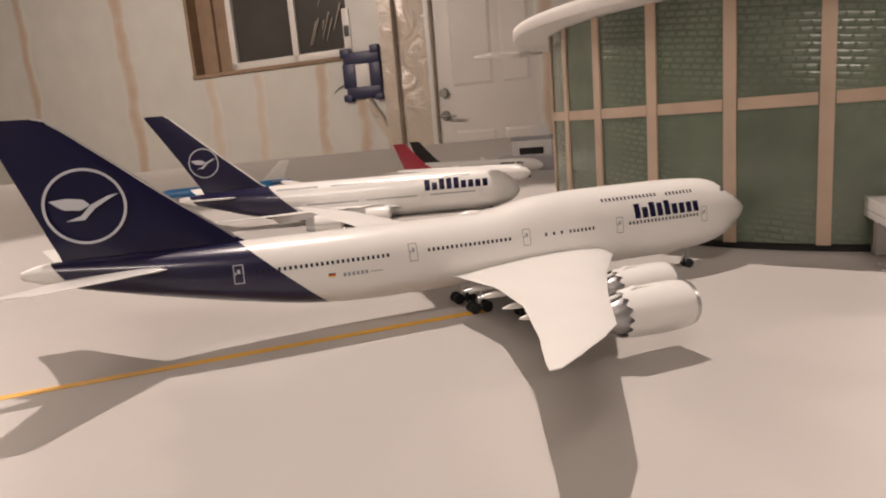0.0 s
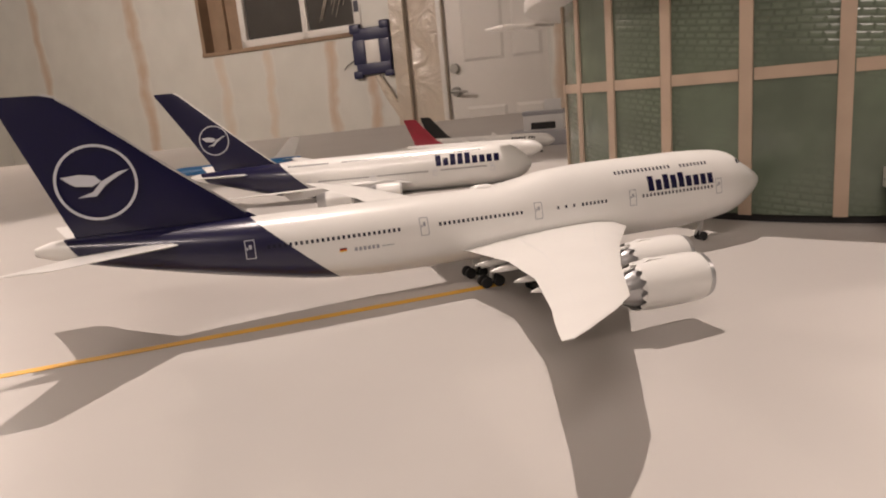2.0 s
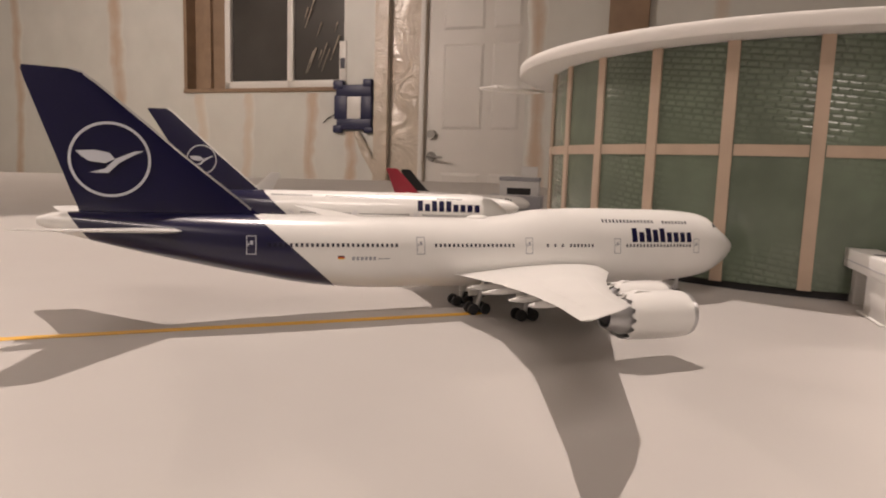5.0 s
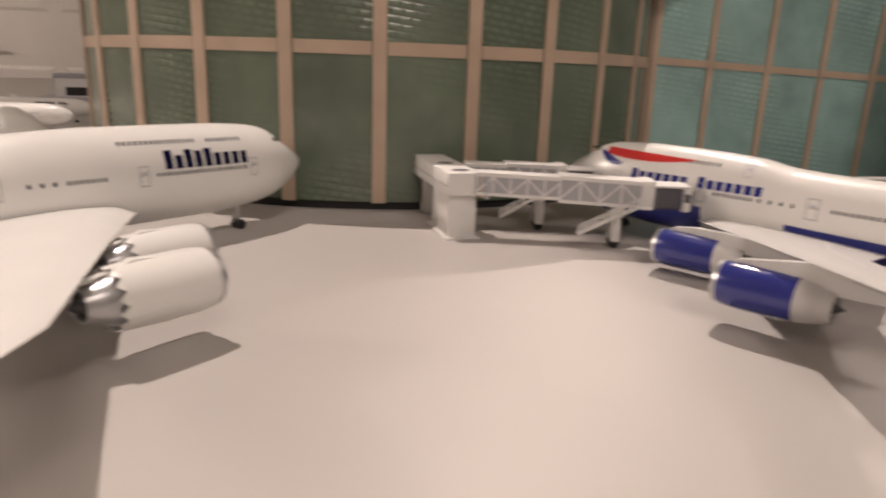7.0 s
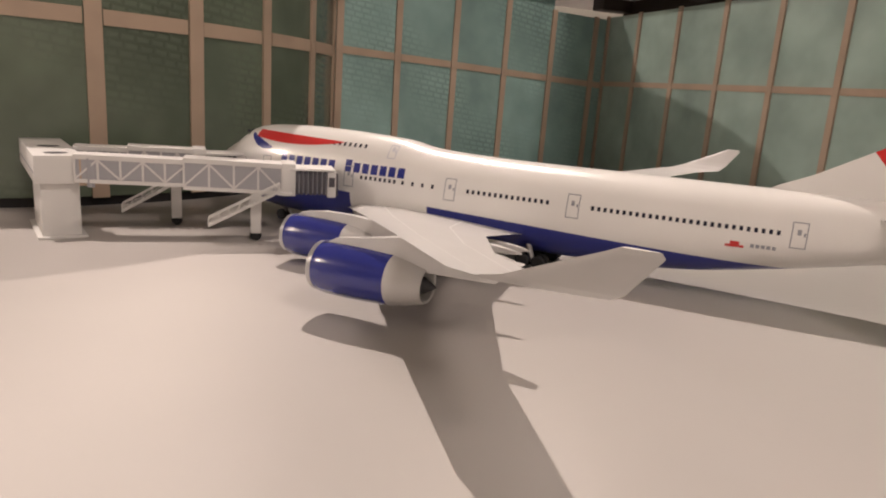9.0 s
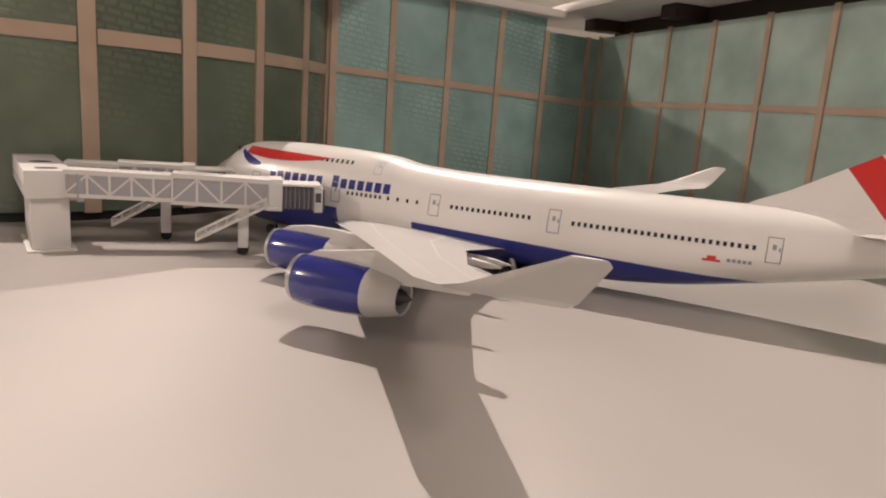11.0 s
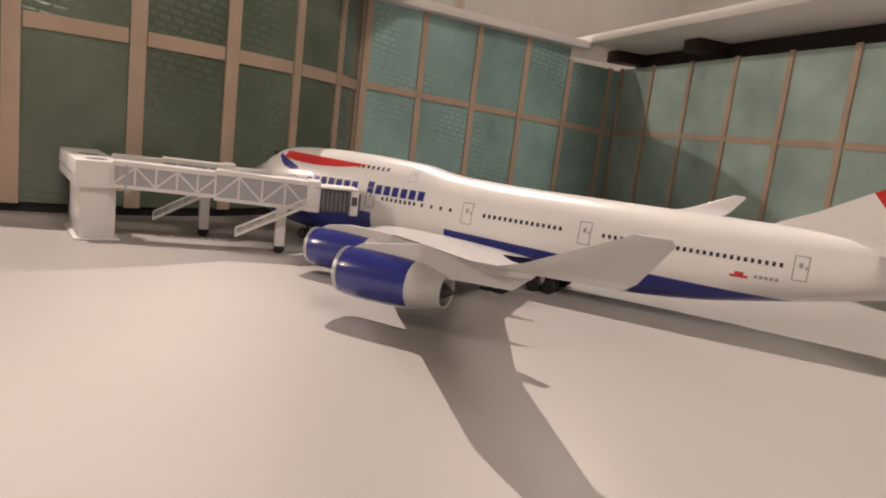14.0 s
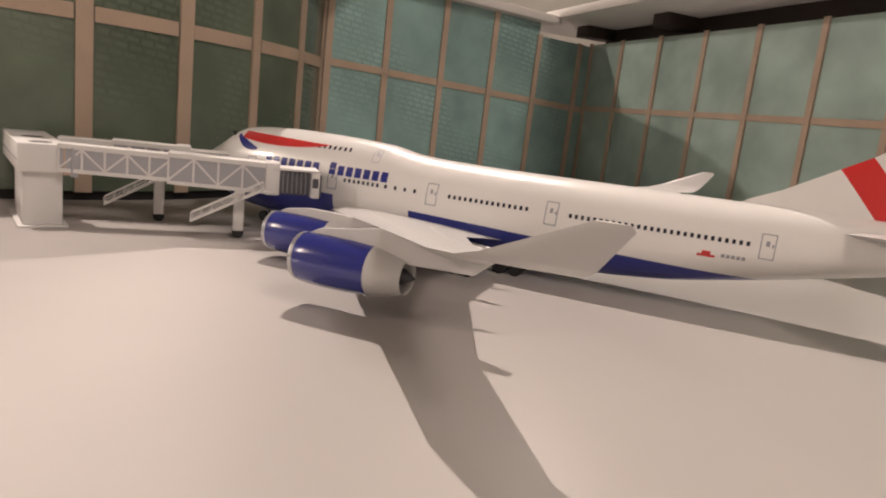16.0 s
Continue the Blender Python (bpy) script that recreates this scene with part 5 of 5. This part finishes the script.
# door, set back, with six panels, deadbolt and lever
door = thing("door_1", 29.7, 55.2, -17.0, -45, "closed white six-panel door with deadbolt and lever", "door", kind="structure")
part("jamb", box(DX0 - 0.0, DX0 + 26, D + 0.5, D + 6, FLOOR, DZ1), poly, door, "jamb wrapped in crinkled clear sheet", smooth=False)
part("jamb", box(DX0 + 22, DX0 + 25.5, D - 0.5, D + 4, FLOOR, DZ1, 0.3), door_white, door, "white door stop")
part("door_leaf", box(-164, DX1, D + 2.5, D + 7, FLOOR, DZ1, 0.3), door_white, door, "white door leaf")
for px0, px1 in ((-153, -125), (-120, -101)):
    for pz0, pz1 in ((-45, 19), (46, 100), (108, 130)):
        bm = bmesh.new()
        add_box(bm, px0, px1, D + 2.35, D + 2.6, pz0, pz1)
        for v in bm.verts:
            if v.co.y < D + 2.5:
                cxm, czm = (px0 + px1) / 2, (pz0 + pz1) / 2
                v.co.x += 2.0 if v.co.x < cxm else -2.0
                v.co.z += 2.0 if v.co.z < czm else -2.0
                v.co.y -= 0.5
        part("door_panel", bm, door_white, door, "raised door panel", smooth=False)
bm = bmesh.new()
tube(bm, (-159, D + 2.5, 43), (-159, D - 0.2, 43), 3.2, 2.8, 20)
part("deadbolt", bm, nickel, door, "satin metal deadbolt")
bm = bmesh.new()
tube(bm, (-159, D + 2.5, 28.8), (-159, D + 0.8, 28.8), 3.2, 3.0, 20)
tube(bm, (-159, D + 1, 28.8), (-159, D - 4, 28.8), 1.0, 1.0, 12)
tube(bm, (-160, D - 4, 28.8), (-149, D - 4, 28.2), 0.9, 0.7, 12)
part("lever", bm, nickel, door, "satin metal lever handle")
# switch box framed in dark blue tape
sw = thing("wall_panel", 29.7, 55.2, -17.0, -45, "white switch plate framed in ragged dark blue tape", "switch")
bm = bmesh.new()
rnd = random.Random(5)
for a in ((-229, -202, 67, 75), (-229, -202, 45, 52.5), (-229, -220, 52, 68), (-210, -202, 52, 68)):
    add_box(bm, a[0] + rnd.uniform(-1, 1), a[1] + rnd.uniform(-1, 1), D - 3.2 - rnd.uniform(0, 0.4), D, a[2], a[3], 0.6)
for a in ((-231, -223, 72, 78), (-208, -201, 73, 78.5), (-231, -224, 43, 48), (-207, -200, 43, 47)):
    add_box(bm, a[0], a[1], D - 3.8, D - 0.5, a[2], a[3], 0.9)
part("tape_frame", bm, tape_blue, sw, "ragged dark blue tape frame")
part("plate", box(-220.5, -209.5, D - 3.0, D, 51, 69, 0.4), frame_white, sw, "white switch plate")
bm = bmesh.new()
tube(bm, (-229, D - 1, 56), (-236, D - 1, 53), 0.35, 0.3, 6)
tube(bm, (-236, D - 1, 53), (-240, D - 1, 49.5), 0.3, 0.2, 6)
part("wire", bm, black, sw, "loose black wire")
tag = thing("hang_tag", 29.7, 55.2, -17.0, -45, "narrow white label strip beside the window", "label")
part("strip", box(-228, -222.5, D - 0.6, D, 78, 104, 0.1), frame_white, tag, "white strip")
part("print", box(-227.2, -223.5, D - 0.75, D - 0.5, 86, 93), window_dark, tag, "dark printed bar", smooth=False)
# loose sheet twisted from the switch to the table
bm = bmesh.new()
rnd = random.Random(9)
rings = []
for i in range(15):
    t = i / 14
    x, z = -213 + 24 * t, 44 - 44 * t
    w = 2.2 + 1.2 * math.sin(5 * t) + rnd.uniform(-0.3, 0.3)
    rings.append([(x + c * w / 2.2, D - 2.5 + 0.8 * d, z) for c, d in circle(2.2, 10, lambda c, d: (c, d * rnd.uniform(0.5, 1.2)))])
loft(bm, rings)
room_part("twisted_sheet", bm, poly, "twisted strip of clear plastic sheet", kind="thing", category="plastic sheet", smooth=True)
# unseen bare bulbs added under the ceiling, one for each point and spot light
glow = bpy.data.materials.new("bulb_glow")
glow.use_nodes = True
em = glow.node_tree.nodes["Principled BSDF"]
em.inputs["Emission Color"].default_value = (1, 0.8, 0.6, 1)
em.inputs["Emission Strength"].default_value = 3.0
for bx, by, bz in (WALL_FILL, SPOT_A, SPOT_B, LAMP_FAR):
    lamp = thing("added_ceiling_lamp", bx, by, 0, 0, "unseen bulb holder added under the ceiling", "lamp")
    bm = bmesh.new()
    tube(bm, (0, 0, CEIL - 17), (0, 0, CEIL - 21), 6, 5, 20)
    part("holder", bm, frame_white, lamp, "white porcelain holder")
    bm = bmesh.new()
    rings = [[(c, d, CEIL - 21.2 - h) for c, d in circle(r, 16, lambda c, d: (c, d))] for h, r in ((0, 1.4), (1.5, 1.5), (2.6, 2.2))]
    loft(bm, rings)
    part("bulb", bm, glow, lamp, "glowing bulb")
